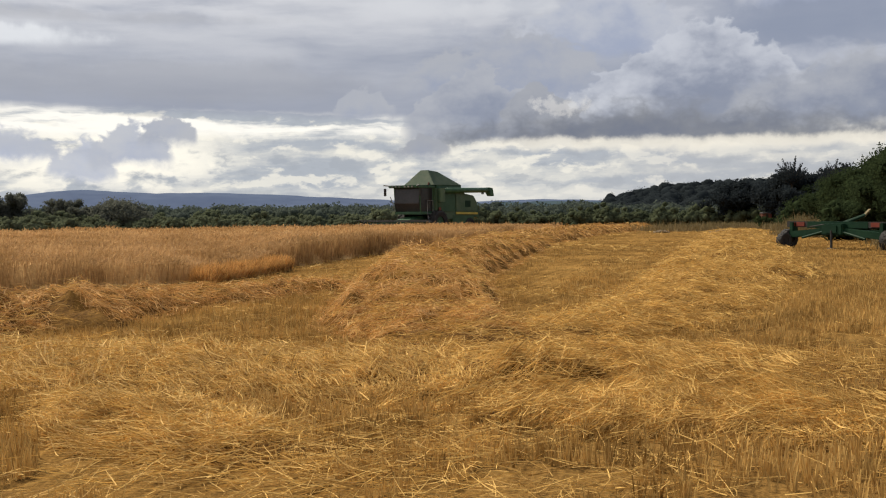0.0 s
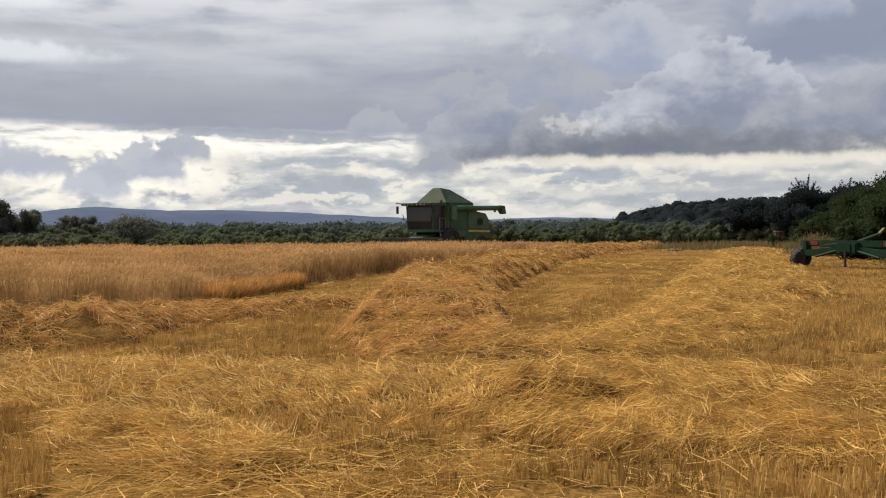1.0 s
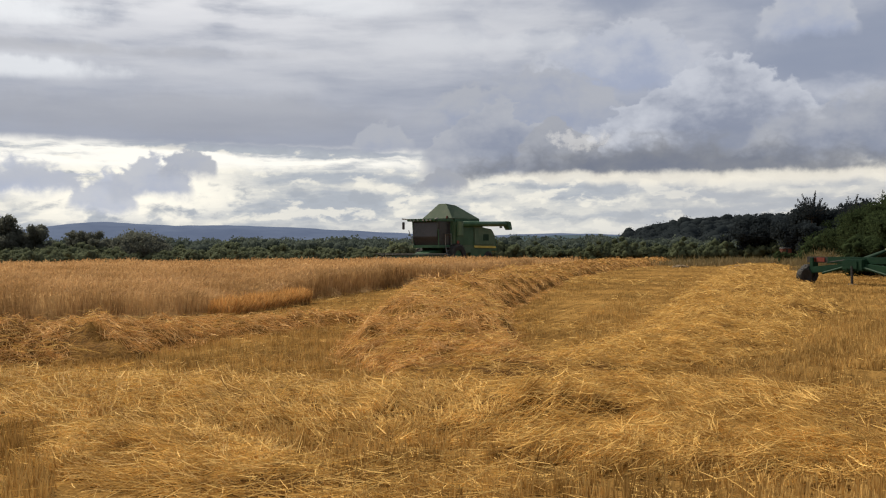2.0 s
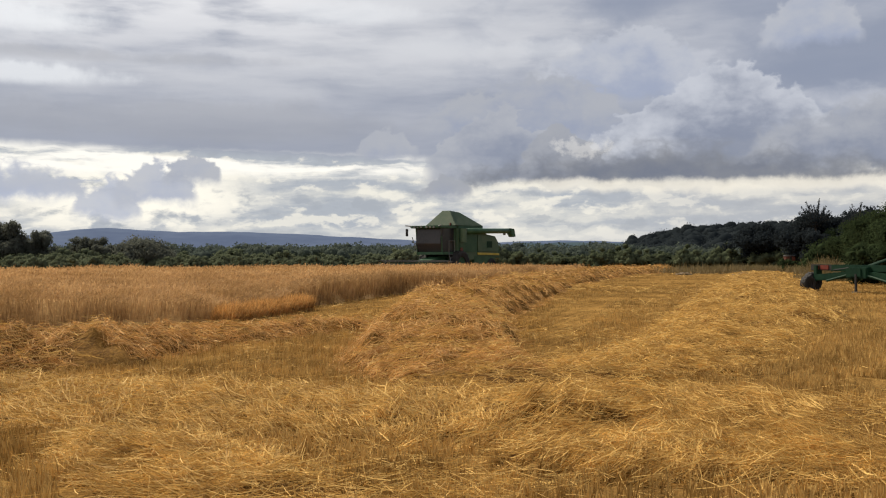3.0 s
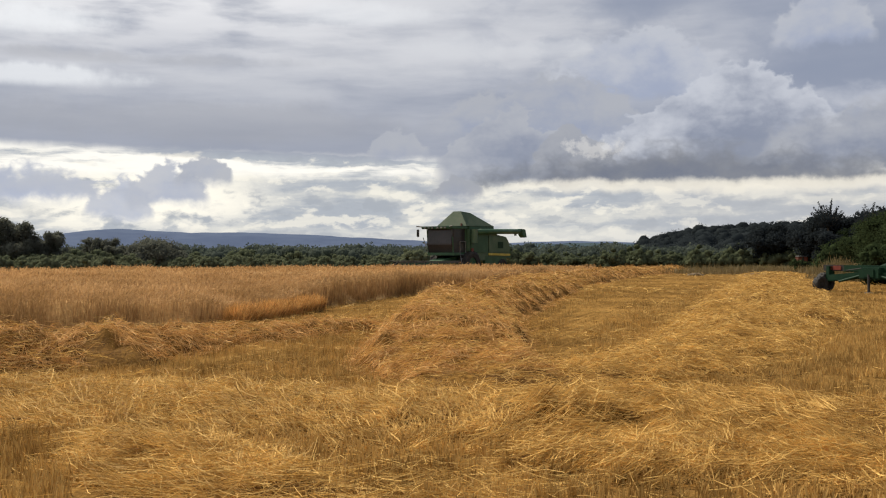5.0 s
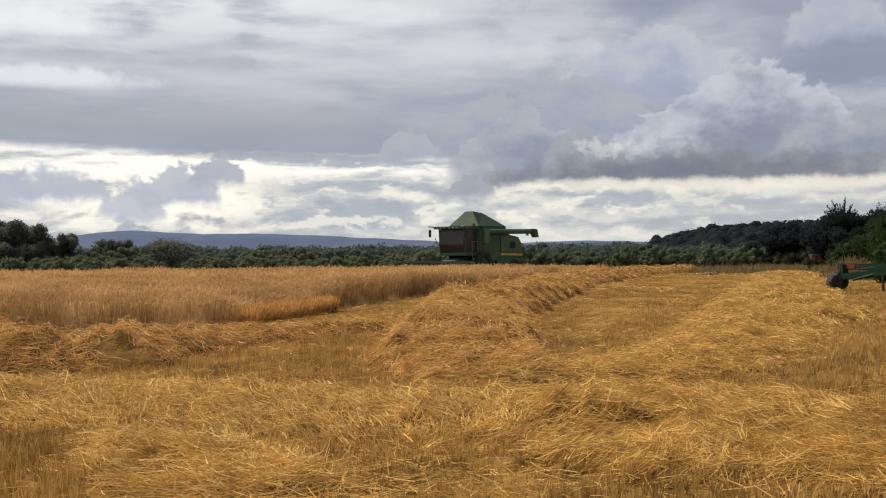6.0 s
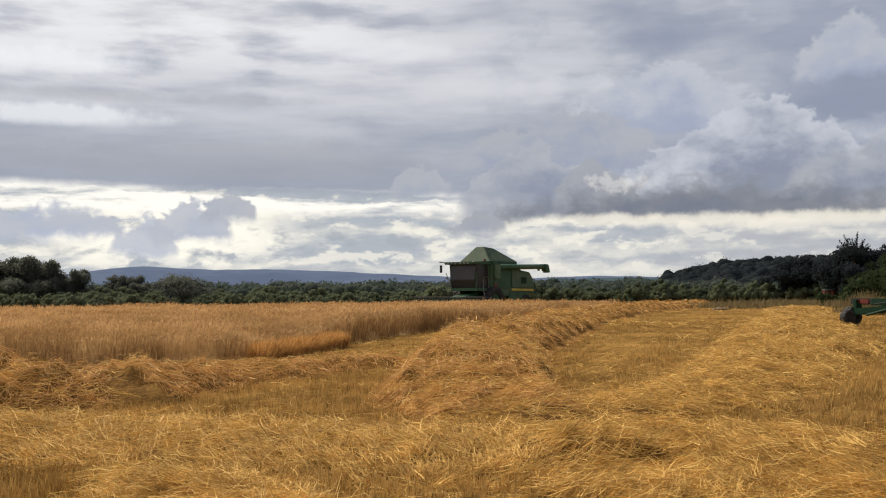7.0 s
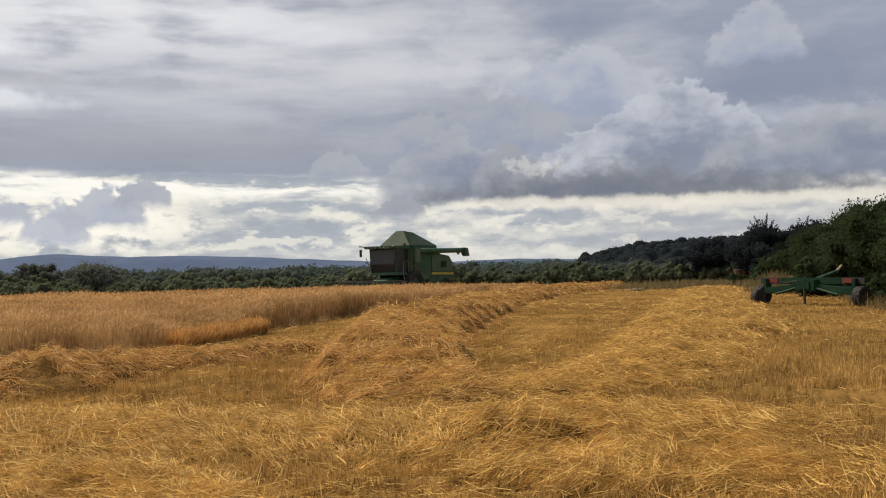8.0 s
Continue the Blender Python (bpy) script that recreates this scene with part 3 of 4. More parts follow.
def build_stubble():
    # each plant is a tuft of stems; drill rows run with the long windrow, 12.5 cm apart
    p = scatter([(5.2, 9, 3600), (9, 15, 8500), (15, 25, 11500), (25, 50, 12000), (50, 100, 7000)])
    ca, sa = math.cos(0.27), math.sin(0.27)
    u, v = p[:, 0] * ca - p[:, 1] * sa, p[:, 0] * sa + p[:, 1] * ca
    step = np.where(p[:, 1] < 20, 0.125, 0.25)
    u = np.round(u / step) * step + RNG.normal(0, 0.018, len(u)) * (step / 0.125)
    x, y = np.repeat(u * ca + v * sa, 6), np.repeat(-u * sa + v * ca, 6)
    tall = np.repeat(RNG.uniform(0.8, 1.15, len(u)), 6) * np.clip(1.15 - y / 100, 0.7, 1)
    gap = 0.017 * np.clip((y / 11) ** 1.5, 1, 9)
    ox, oy = RNG.normal(size=len(x)), RNG.normal(size=len(x))
    x, y = x + ox * gap, y + oy * gap
    pressed = wheel_tracks(x, y)
    tall = tall * (1 - 0.45 * pressed)
    keep = (cover(x, y) < 0.09) & (RNG.uniform(0, 1, len(x)) > pressed * 0.76) & (edge_distance(x, y) < 0.2) & (fbm(x, y, 0.5, 3, 9) > -0.45)
    x, y, tall, ox, oy = x[keep], y[keep], tall[keep], ox[keep], oy[keep]
    n = len(x)
    base = np.stack([x, y, land(x, y) - 0.01], 1)
    way = np.stack([ox * 0.12 + RNG.normal(0, 0.10, n), oy * 0.12 + RNG.normal(0, 0.10, n), np.ones(n)], 1)
    way /= np.linalg.norm(way, axis=1)[:, None]
    length = tall * RNG.uniform(0.11, 0.18, n) * np.clip(1.05 - y / 90, 0.70, 0.95) * (1 + 0.3 * fbm(x, y, 0.4, 2, 12))
    width = np.maximum(0.0105, 0.00052 * y) * RNG.uniform(0.7, 1.3, n)
    ob = new("stubble", ribbons("stubble", base, way, length, width, M_STUBBLE, 1, 0.1))
    tagged(ob, "short upright golden stubble in drilled rows on the field", "stubble", kind="stuff")
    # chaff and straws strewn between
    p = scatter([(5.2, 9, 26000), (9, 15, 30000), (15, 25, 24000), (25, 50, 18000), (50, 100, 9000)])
    x, y = p[:, 0], p[:, 1]
    near = np.clip(cover(x, y) * 12, 0, 1)
    keep = (edge_distance(x, y) < 0) & (fbm(x, y, 0.7, 3, 19) + RNG.normal(0, 0.3, len(x)) + near * 0.5 > np.where(y < 12, 0.30, 0.26) + 0.3 * wheel_tracks(x, y) + 0.3 * np.clip((x / y - 0.29) / 0.08, 0, 1))
    x, y = x[keep], y[keep]
    n = len(x)
    way = straw_ways(n, 0.12)
    length = RNG.uniform(0.10, 0.36, n) * np.clip(y / 20, 1, 1.5)
    base = np.stack([x, y, land(x, y) + cover(x, y) + RNG.uniform(0.02, 0.12, n)], 1) - way * (length * 0.5)[:, None]
    width = np.maximum(0.0052, 0.00040 * y) * RNG.uniform(0.7, 1.3, n)
    ob = new("strewn_straw", ribbons("strewn_straw", base, way, length, width, M_STRAW, 2))
    tagged(ob, "single golden straws strewn thinly over the stubble", "straw", kind="stuff")


build_stubble()

# ---- standing barley ----


def crop_height(x, y):
    return 0.68 + 0.16 * fbm(x, y, 0.30, 3, 31) + 0.08 * fbm(x, y, 1.3, 2, 32) - 0.26 * np.exp(-(np.clip(edge_distance(x, y), 0, 9) / 0.8) ** 2 - ((y - 26.5) / 3.0) ** 2)


def build_crop():
    gx, gy = np.arange(-75, 11, 0.4), np.arange(13, 79, 0.4)
    X, Y = np.meshgrid(gx, gy)
    d = edge_distance(X, Y) + 0.25 * fbm(X, Y, 1.1, 2, 33)
    top = (crop_height(X, Y) - 0.14) * np.clip(d / 0.35, 0, 1) ** 0.6
    Z = land(X, Y) + np.where(d > 0, top, -0.05) + fbm(X, Y, 2.2, 2, 34) * 0.04
    f = grid_faces(len(gx), len(gy))
    f = f[np.any(d.ravel()[f] > 0, axis=1)]
    body = new("barley_crop", quick_mesh("barley_crop", np.stack([X, Y, Z], -1).reshape(-1, 3), f, M_CROPBODY, True))
    tagged(body, "uncut standing stand of ripe tawny barley", "crop", kind="stuff")
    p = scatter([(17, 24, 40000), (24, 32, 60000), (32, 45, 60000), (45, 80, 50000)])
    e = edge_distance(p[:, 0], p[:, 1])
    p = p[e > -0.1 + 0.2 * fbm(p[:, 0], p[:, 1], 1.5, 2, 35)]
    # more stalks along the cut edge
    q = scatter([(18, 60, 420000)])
    e = edge_distance(q[:, 0], q[:, 1])
    q = q[(e > -0.15) & (e < 0.7)]
    p = np.concatenate([p, q])
    x, y = p[:, 0], p[:, 1]
    n = len(x)
    h = crop_height(x, y) * RNG.normal(1, 0.08, n)
    way = np.stack([RNG.normal(0.03, 0.13, n), RNG.normal(0, 0.13, n), np.ones(n)], 1)
    way /= np.linalg.norm(way, axis=1)[:, None]
    width = np.maximum(0.006, 0.00055 * y) * RNG.uniform(0.6, 1.3, n)
    base = np.stack([x, y, land(x, y)], 1)
    under("stalks", ribbons("stalks", base, way, h, width, M_CROP, 1, 0.12), body, "tawny upright stalks", "stuff")
    # a low leaning strip along the cut corner
    m = 9000
    f, off = RNG.uniform(0, 1, m), RNG.uniform(0, 0.6, m)
    lx, ly = -5.2 + 1.1 * f + off * 0.85, 23.6 + 6.4 * f - off * 0.2
    lean = np.stack([RNG.normal(0.25, 0.16, m), RNG.normal(-0.12, 0.16, m), np.ones(m)], 1)
    lean /= np.linalg.norm(lean, axis=1)[:, None]
    low_h = (0.42 + 0.08 * fbm(lx, ly, 0.9, 2, 36)) * RNG.uniform(0.75, 1.05, m) * np.clip(1.35 - off, 0.6, 1)
    under("leaning_edge", ribbons("leaning_edge", np.stack([lx, ly, land(lx, ly)], 1), lean, low_h, np.full(m, 0.014), M_STRAW_RUDDY, 2, 0.25), body, "orange leaning stalks along the cut edge", "stuff")
    # nodding ears
    tip = base + way * h[:, None]
    w2 = way + np.stack([RNG.normal(0.25, 0.5, n), RNG.normal(0, 0.5, n), RNG.uniform(-0.9, 0.1, n)], 1)
    w2 /= np.linalg.norm(w2, axis=1)[:, None]
    under("ears", ribbons("ears", tip, w2, RNG.uniform(0.06, 0.11, n), width * 1.15, M_CROP, 1, 0.2), body, "nodding bearded ears", "stuff")


build_crop()

# ---- distance: hills, ridges and woods ----


def ridge(name, label, profile, dist, depth, mat, foot, rough, seed, category):
    """A long hill: profile of (bearing slope, crest slope above eye level) at a distance."""
    u = np.linspace(profile[0][0], profile[-1][0], 260)
    h = np.interp(u, [p[0] for p in profile], [p[1] for p in profile])
    ker = np.hanning(15) / np.hanning(15).sum()
    h = np.convolve(np.pad(h, 7, mode="edge"), ker, "valid")
    crest = EYE + h * dist + rough * fbm(u * 60, u * 0, 1.0, 4, seed)
    f = np.linspace(0, 1, 14)
    rows = []
    for s in f:
        up = np.sin(s * np.pi / 2) if s <= 1 else 1
        y = dist - depth * (1 - s) + fbm(u * 20, u * 0 + s * 5, 1, 2, seed + 3) * depth * 0.05 * (1 - s)
        rows.append(np.stack([u * dist, y, foot + (crest - foot) * up], 1))
    rows.append(np.stack([u * dist * 1.05, np.full_like(u, dist + depth * 0.6), np.full_like(u, foot)], 1))
    v = np.concatenate(rows)
    ob = new(name, quick_mesh(name, v, grid_faces(len(u), len(rows))[:, ::-1], mat, True))
    return tagged(ob, label, category, kind="structure")


ridge("backdrop_mountain", "long mountain range on the horizon, haze put into its blue-grey colour", [(-0.62, -0.008), (-0.46, 0.000), (-0.41, 0.010), (-0.365, 0.017), (-0.325, 0.0215), (-0.30, 0.0212), (-0.265, 0.0182), (-0.23, 0.0175), (-0.19, 0.0185), (-0.15, 0.0163), (-0.10, 0.0135), (-0.03, 0.0095), (0.06, 0.0075), (0.12, 0.0095), (0.15, 0.0085), (0.20, 0.006), (0.5, 0.002)], 4100, 900, M_HILL, -30, 3.0, 3, "mountain")
ridge("backdrop_ridge", "low dark wooded ridge across the valley, haze blue in its colour", [(-0.62, -0.002), (-0.35, 0.001), (-0.20, 0.0025), (-0.13, 0.004), (-0.05, 0.002), (0.02, 0.005), (0.10, 0.0068), (0.2, 0.0066), (0.3, 0.007), (0.6, 0.008)], 1500, 300, M_RIDGE, -30, 2.0, 8, "ridge")


def lump_shape(level):
    """Vertices and triangles of a finely divided globe, to be made uneven."""
    bm = bmesh.new()
    bmesh.ops.create_icosphere(bm, subdivisions=level, radius=1)
    bm.verts.index_update()
    v = np.array([p.co for p in bm.verts])
    f = np.array([[p.index for p in q.verts] for q in bm.faces])
    bm.free()
    return v, f


def lumpy(centres, radii, level, rough=0.2):
    """Uneven leafy masses joined into arrays."""
    v, f = lump_shape(level)
    c, r = np.asarray(centres, float), np.asarray(radii, float)
    s = RNG.uniform(0, 40, (len(c), 1))
    k = 1 + rough * (fbm(v[None, :, 0] * 1.6 + s, v[None, :, 1] * 1.6 + v[None, :, 2] * 2.1, 1.0, 3, 71) + 0.6 * fbm(v[None, :, 2] * 4 + s, v[None, :, 0] * 4 - v[None, :, 1] * 3, 1.0, 2, 72))
    pts = c[:, None, :] + v[None] * k[..., None] * r[:, None, None]
    return pts.reshape(-1, 3), (f[None] + (np.arange(len(c)) * len(v))[:, None, None]).reshape(-1, 3)


def masses(name, centres, radii, mat, parent, level=1, fill=0.70):
    """Uneven leaf masses inside far crowns."""
    v, f = lumpy(centres, np.asarray(radii) * fill, level)
    under(name, quick_mesh(name, v, f, mat, True), parent, "dark inner leaf mass", "stuff")


def crowns(centres, radii, per, leaf):
    """Leaf places over many rounded, lumpy crowns."""
    out = []
    for (x, y, z), r in zip(centres, radii):
        d = RNG.normal(size=(per, 3))
        d /= np.linalg.norm(d, axis=1)[:, None]
        lump = 1 + 0.14 * np.sin(d[:, 0] * 4 + x) * np.sin(d[:, 1] * 4 + y) + 0.09 * np.sin(d[:, 2] * 7 + x * 2)
        rr = r * lump * RNG.uniform(0.74, 0.96, per)
        q = d * rr[:, None] * (1, 1, 0.95)
        out.append(q + (x, y, z))
    return np.concatenate(out)


def wooded_hill():
    """The wood on the rise behind the field, its crest climbing to the right."""
    us, hs = [0.175, 0.195, 0.23, 0.28, 0.33, 0.37, 0.42, 0.50, 0.62], [0.005, 0.013, 0.0215, 0.0255, 0.0275, 0.029, 0.033, 0.036, 0.04]
    cs, rs = [], []
    for u in np.linspace(0.178, 0.60, 150):
        for row in range(5):
            dist = 330 - row * 28
            top = np.interp(u, us, hs) * (1 - row * 0.17)
            r = RNG.uniform(2.4, 4.0) * (1 + 0.25 * math.sin(u * 90))
            uu = u + RNG.normal(0, 0.003)
            z = EYE + top * dist - r * 0.9 + RNG.normal(0, 0.45)
            cs.append((uu * dist, dist + RNG.normal(0, 6), z))
            rs.append(r)
    v = crowns(cs, rs, 170, 0.6)
    ob = new("distant_wood", leaf_quads("distant_wood", v, 0.25, M_WOOD_HAZED))
    masses("leaf_mass", cs, rs, M_WOOD_HAZED, ob, 2, 0.84)
    tagged(ob, "broadleaf wood on a distant rise, dimness and haze put into its colour", "wood", kind="stuff")
    # the rise that carries it
    u = np.linspace(0.165, 0.66, 60)
    t = np.interp(u, us, hs)
    rows = [np.stack([u * d, np.full_like(u, d), EYE + np.maximum(t * k, -0.004) * d - 4.0], 1) for d, k in ((150, -0.2), (200, 0.1), (240, 0.45), (290, 0.8), (330, 0.95), (420, 0.8))]
    ob = new("wooded_rise", quick_mesh("wooded_rise", np.concatenate(rows), grid_faces(len(u), len(rows)), M_WOOD_HAZED, True))
    tagged(ob, "dark wooded rise behind the field", "hill", kind="structure")


wooded_hill()


def valley_woods():
    """Bands of trees and hedges in the valley, far behind the field."""
    cs, rs = [], []
    for dist, n, top in ((170, 190, 0.0028), (260, 170, 0.0035), (420, 170, 0.0045), (700, 150, 0.0042)):
        for u in np.linspace(-0.6, 0.34, n):
            t = top + 0.0022 * math.sin(u * 37 + dist) + 0.0018 * math.sin(u * 113 + dist)
            r = RNG.uniform(0.006, 0.011) * dist
            cs.append((u * dist + RNG.normal(0, 1), dist + RNG.normal(0, dist * 0.03), EYE + t * dist - r * 0.85))
            rs.append(r)
    sizes = np.repeat([r * 0.15 for r in rs], 84)
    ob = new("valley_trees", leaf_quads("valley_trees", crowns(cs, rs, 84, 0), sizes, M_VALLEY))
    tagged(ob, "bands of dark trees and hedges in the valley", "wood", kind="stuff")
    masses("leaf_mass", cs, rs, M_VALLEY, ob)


valley_woods()

# ---- hedges and trees ----


def grow(name, label, category, height, spread, leaves, leaf, mat, seed, trunk=0.12, clear=0.25, open_crown=0.5, group="", dome=False, core=0.0):
    """A tree or bush: tapered trunk, forking limbs and clumps of leaves at their ends."""
    rnd = random.Random(seed)
    tree = new(name)
    bm = bmesh.new()
    ends = []
    base = Vector((0, 0, -0.15))
    stems = 1 if trunk > 0.1 else 3
    for _ in range(stems):
        p = base.copy()
        q = Vector((rnd.uniform(-0.1, 0.1) * spread, rnd.uniform(-0.1, 0.1) * spread, height * (clear + 0.1)))
        rod(p, q, trunk, trunk * 0.7, 7, bm)
        n_limb = 15 if dome else rnd.randint(5, 7)
        for i in range(n_limb):
            a = 2 * math.pi * (i + rnd.random() * 0.7) / n_limb
            e = rnd.uniform(0.15, 1.0)
            r = spread * 0.5 * (1 - e * 0.6) * rnd.uniform(0.7, 1.0)
            tip = Vector((math.cos(a) * r, math.sin(a) * r, height * (clear + (1 - clear) * (0.12 + 0.78 * e))))
            if dome:
                e = (i + 0.5) / n_limb
                r = spread * 0.40 * math.sqrt(1 - e * e)
                a = i * 2.4 + 1.1
                tip = Vector((math.cos(a) * r, math.sin(a) * r, height * (0.12 + 0.62 * e)))
            mid = q.lerp(tip, 0.5) + Vector((0, 0, -0.04 * height))
            rod(q, mid, trunk * 0.5, trunk * 0.33, 4, bm)
            rod(mid, tip, trunk * 0.33, trunk * 0.1, 3, bm)
            ends += [(tip, 1.0), (mid, 0.8)]
            for _ in range(3):
                t2 = mid.lerp(tip, rnd.uniform(0.4, 1)) + Vector((rnd.gauss(0, 1), rnd.gauss(0, 1), rnd.gauss(0.3, 0.7))) * spread * (0.06 if dome else 0.13)
                if trunk > 0.08:
                    rod(mid, t2, trunk * 0.2, trunk * 0.06, 3, bm)
                ends.append((t2, 0.75))
    part("trunk", bm, M_BARK, tree, "dark branching stem")
    gen = np.random.default_rng(seed)
    per = max(8, leaves // len(ends))
    cl = []
    for tip, k in ends:
        rad = spread * (0.20 - 0.09 * open_crown) * k
        d = gen.normal(size=(per, 3))
        d *= (rad * (1.22 - 0.22 * open_crown) * gen.uniform(0.25, 1, per) ** 0.40 / np.linalg.norm(d, axis=1))[:, None]
        d[:, 2] *= 0.8
        cl.append(d + np.array(tip))
    c = np.concatenate(cl)
    c[:, 2] = np.maximum(c[:, 2], 0.05)
    # deep in the crown the foliage closes up
    size = np.full(len(c), leaf)
    mid = np.array([tip for tip, _ in ends])[np.arange(len(c)) // per]
    deep = gen.uniform(0, 1, len(c)) < 0.22 * (1 - open_crown)
    c[deep] = mid[deep] + (c[deep] - mid[deep]) * 0.45
    size[deep] *= 2.6
    crown = under("crown", leaf_quads("crown", c, size, mat), tree, "uneven crown of small dark leaves")
    if core:
        tips = np.array([tip for tip, _ in ends])
        tips[:, 2] = np.maximum(tips[:, 2], 0.3)
        v, f = lumpy(tips, [spread * (0.20 - 0.09 * open_crown) * k * core for _, k in ends], 2 if dome else 1, 0.5)
        v[:, 2] = np.maximum(v[:, 2], 0.02)
        under("inner_foliage", quick_mesh("inner_foliage", v, f, mat, True), crown, "dense shaded leaves inside the crown")
    return tagged(tree, label, category, group)


def plant(ob, x, y, size, turn, lift=1.0):
    z = float(land(np.array(x), np.array(y)))
    return copy_thing(ob, Matrix.Translation((x, y, z)) @ Matrix.Rotation(turn, 4, "Z") @ Matrix.Diagonal((size, size, size * lift, 1)))


def place(ob, x, y, turn=0.0, size=1.0):
    ob.matrix_basis = Matrix.Translation((x, y, float(land(np.array(x), np.array(y))))) @ Matrix.Rotation(turn, 4, "Z") @ Matrix.Scale(size, 4)
    return ob


rnd = random.Random(4)
bushes = [grow("hedge_bush", "dense green hedge bush along the field's far edge", "bush", 2.2, 4.2, 2200, 0.12, M_HEDGE_HAZED if i < 2 else M_HEDGE, 100 + i, 0.06, 0.05, 0.0, "bushes of the far hedge", core=0.68) for i in range(4)]
for i, b in enumerate(bushes):
    place(b, -58 + i * 3.0, 101 + i, i)
n_hedge = 62
for i in range(n_hedge):
    f = i / (n_hedge - 1)
    x = -46 + f * 90 + rnd.uniform(-0.6, 0.6)
    y = 108 + 6 * math.sin(f * 5) + rnd.uniform(-3, 3) + 8 * f
    plant(bushes[i % 2 + (2 if x > 3 else 0)], x, y, rnd.uniform(0.62, 0.9), rnd.uniform(0, 6.28), rnd.uniform(0.75, 1.0))
for i in range(20):
    x = -52 + i * 2.2 + rnd.uniform(-0.6, 0.6)
    plant(bushes[i % 2], x, 92 + 0.55 * i + rnd.uniform(-1.5, 1.5), rnd.uniform(0.45, 0.68), rnd.uniform(0, 6.28))

# trees of the left-hand corner
big_bush = grow("round_tree", "broad low rounded dark green tree", "tree", 3.5, 6.9, 34000, 0.115, M_TREE, 7, 0.16, 0.02, 0.0, dome=True, core=0.62)
place(big_bush, -32.9, 116, 0, 1.03)
tree_l = grow("hedgerow_tree", "dark broadleaf hedgerow tree with uneven crown", "tree", 5.2, 6.5, 9500, 0.14, M_TREE, 8, 0.16, 0.03, 0.2, "trees at the field corner", core=0.74)
place(tree_l, -50.2, 116, 0, 1.05)
for x, y, s, turn, tall in ((-47.6, 115, 0.80, 0.4, 1.15), (-53.5, 117, 1.0, 1.0, 1.0), (-56.5, 116, 1.05, 3.4, 1.0), (-43.9, 116, 0.58, 2.6, 1.28), (-38.9, 117, 0.52, 4.0, 1.2), (-45.6, 114, 0.5, 5.0, 1.2), (-36.6, 115, 0.50, 2.2, 0.95)):
    plant(tree_l, x, y, s, turn, tall)
for i in range(5):
    plant(tree_l, -60 - 5 * i, 112 - 6 * i, 0.85 + 0.1 * (i % 2), i * 1.7)
thin_tree = grow("thin_tree", "small thin tree with an open feathery crown", "tree", 5.2, 3.0, 3000, 0.09, M_TREE, 9, 0.10, 0.35, 0.8)
place(thin_tree, -41.0, 118, 0, 0.72)
plant(thin_tree, -49.2, 117, 1.05, 2.0)

# trees and tall hedge along the right-hand side
def feathery(name, label, height, crown, leaves, mat, seed):
    """A tree with a fan of thin upright twigs, each set with small leaves."""
    rnd2, gen = random.Random(seed), np.random.default_rng(seed)
    tree = new(name)
    bm = bmesh.new()
    fork = Vector((0, 0, height - crown * 1.75))
    rod((0, 0, -0.15), fork, 0.14, 0.09, 7, bm)
    cl = []
    for i in range(34):
        a, e = i * 2.4, math.sqrt((i + 0.5) / 34)
        reach = crown * rnd2.uniform(0.8, 1.08)
        tip = fork + Vector((math.cos(a) * reach * math.sin(e * 1.75), math.sin(a) * reach * math.sin(e * 1.75), crown * 0.62 + reach * 1.1 * math.cos(e * 1.75)))
        knee = fork.lerp(tip, 0.5) + Vector((0, 0, -0.05 * crown))
        rod(fork, knee, 0.035, 0.02, 4, bm)
        rod(knee, tip, 0.02, 0.006, 3, bm)
        n = leaves // 34
        f = gen.uniform(0.25, 1.04, n)[:, None]
        q = np.where(f < 0.5, np.array(fork) + (np.array(knee) - np.array(fork)) * f * 2, np.array(knee) + (np.array(tip) - np.array(knee)) * (f - 0.5) * 2)
        cl.append(q + gen.normal(size=(n, 3)) * 0.11 * crown * (1.25 - f))
    part("trunk", bm, M_BARK, tree, "dark trunk and thin twigs")
    under("crown", leaf_quads("crown", np.concatenate(cl), 0.062, mat), tree, "open feathery crown of small leaves")
    return tagged(tree, label, "tree")


place(feathery("tall_tree", "tall dark tree with a rounded feathery crown above the hedge", 6.9, 1.5, 5200, M_WOOD_HAZED, 15), 36.5, 101)
side = [grow("side_hedge_tree", "tall dark green tree of the overgrown side hedge", "tree", 5.0, 4.6, 12000, 0.075, M_LEAF, 30 + i, 0.12, 0.04, 0.1, "trees of the side hedge", core=0.5) for i in range(3)]
place(side[0], 24.6, 55)
place(side[1], 33.5, 84, 1)
place(side[2], 30.0, 71, 2)
for x, y, s, l in ((38.5, 98, 1.0, 1.05), (36.0, 90, 0.92, 1.0), (31.8, 77, 0.88, 1.0), (28.2, 66, 0.85, 1.0), (26.4, 60, 0.9, 1.05), (23.2, 49.5, 0.88, 1.08), (21.8, 45, 0.85, 1.08), (20.4, 41, 0.86, 1.05),
                   (19.2, 37, 0.8, 1.0), (18.1, 33, 0.8, 1.0), (25.5, 48, 1.1, 1.0), (33, 70, 1.2, 1.0), (37, 82, 1.2, 1.0), (17.2, 29, 0.8, 1.0)):
    plant(side[int(y) % 3], x, y, s, x * 3.0, l)
place(feathery("thorn_tree", "bare-topped thorn tree with thin twigs", 6.8, 1.6, 3400, M_WOOD_HAZED, 44), 40.6, 101)
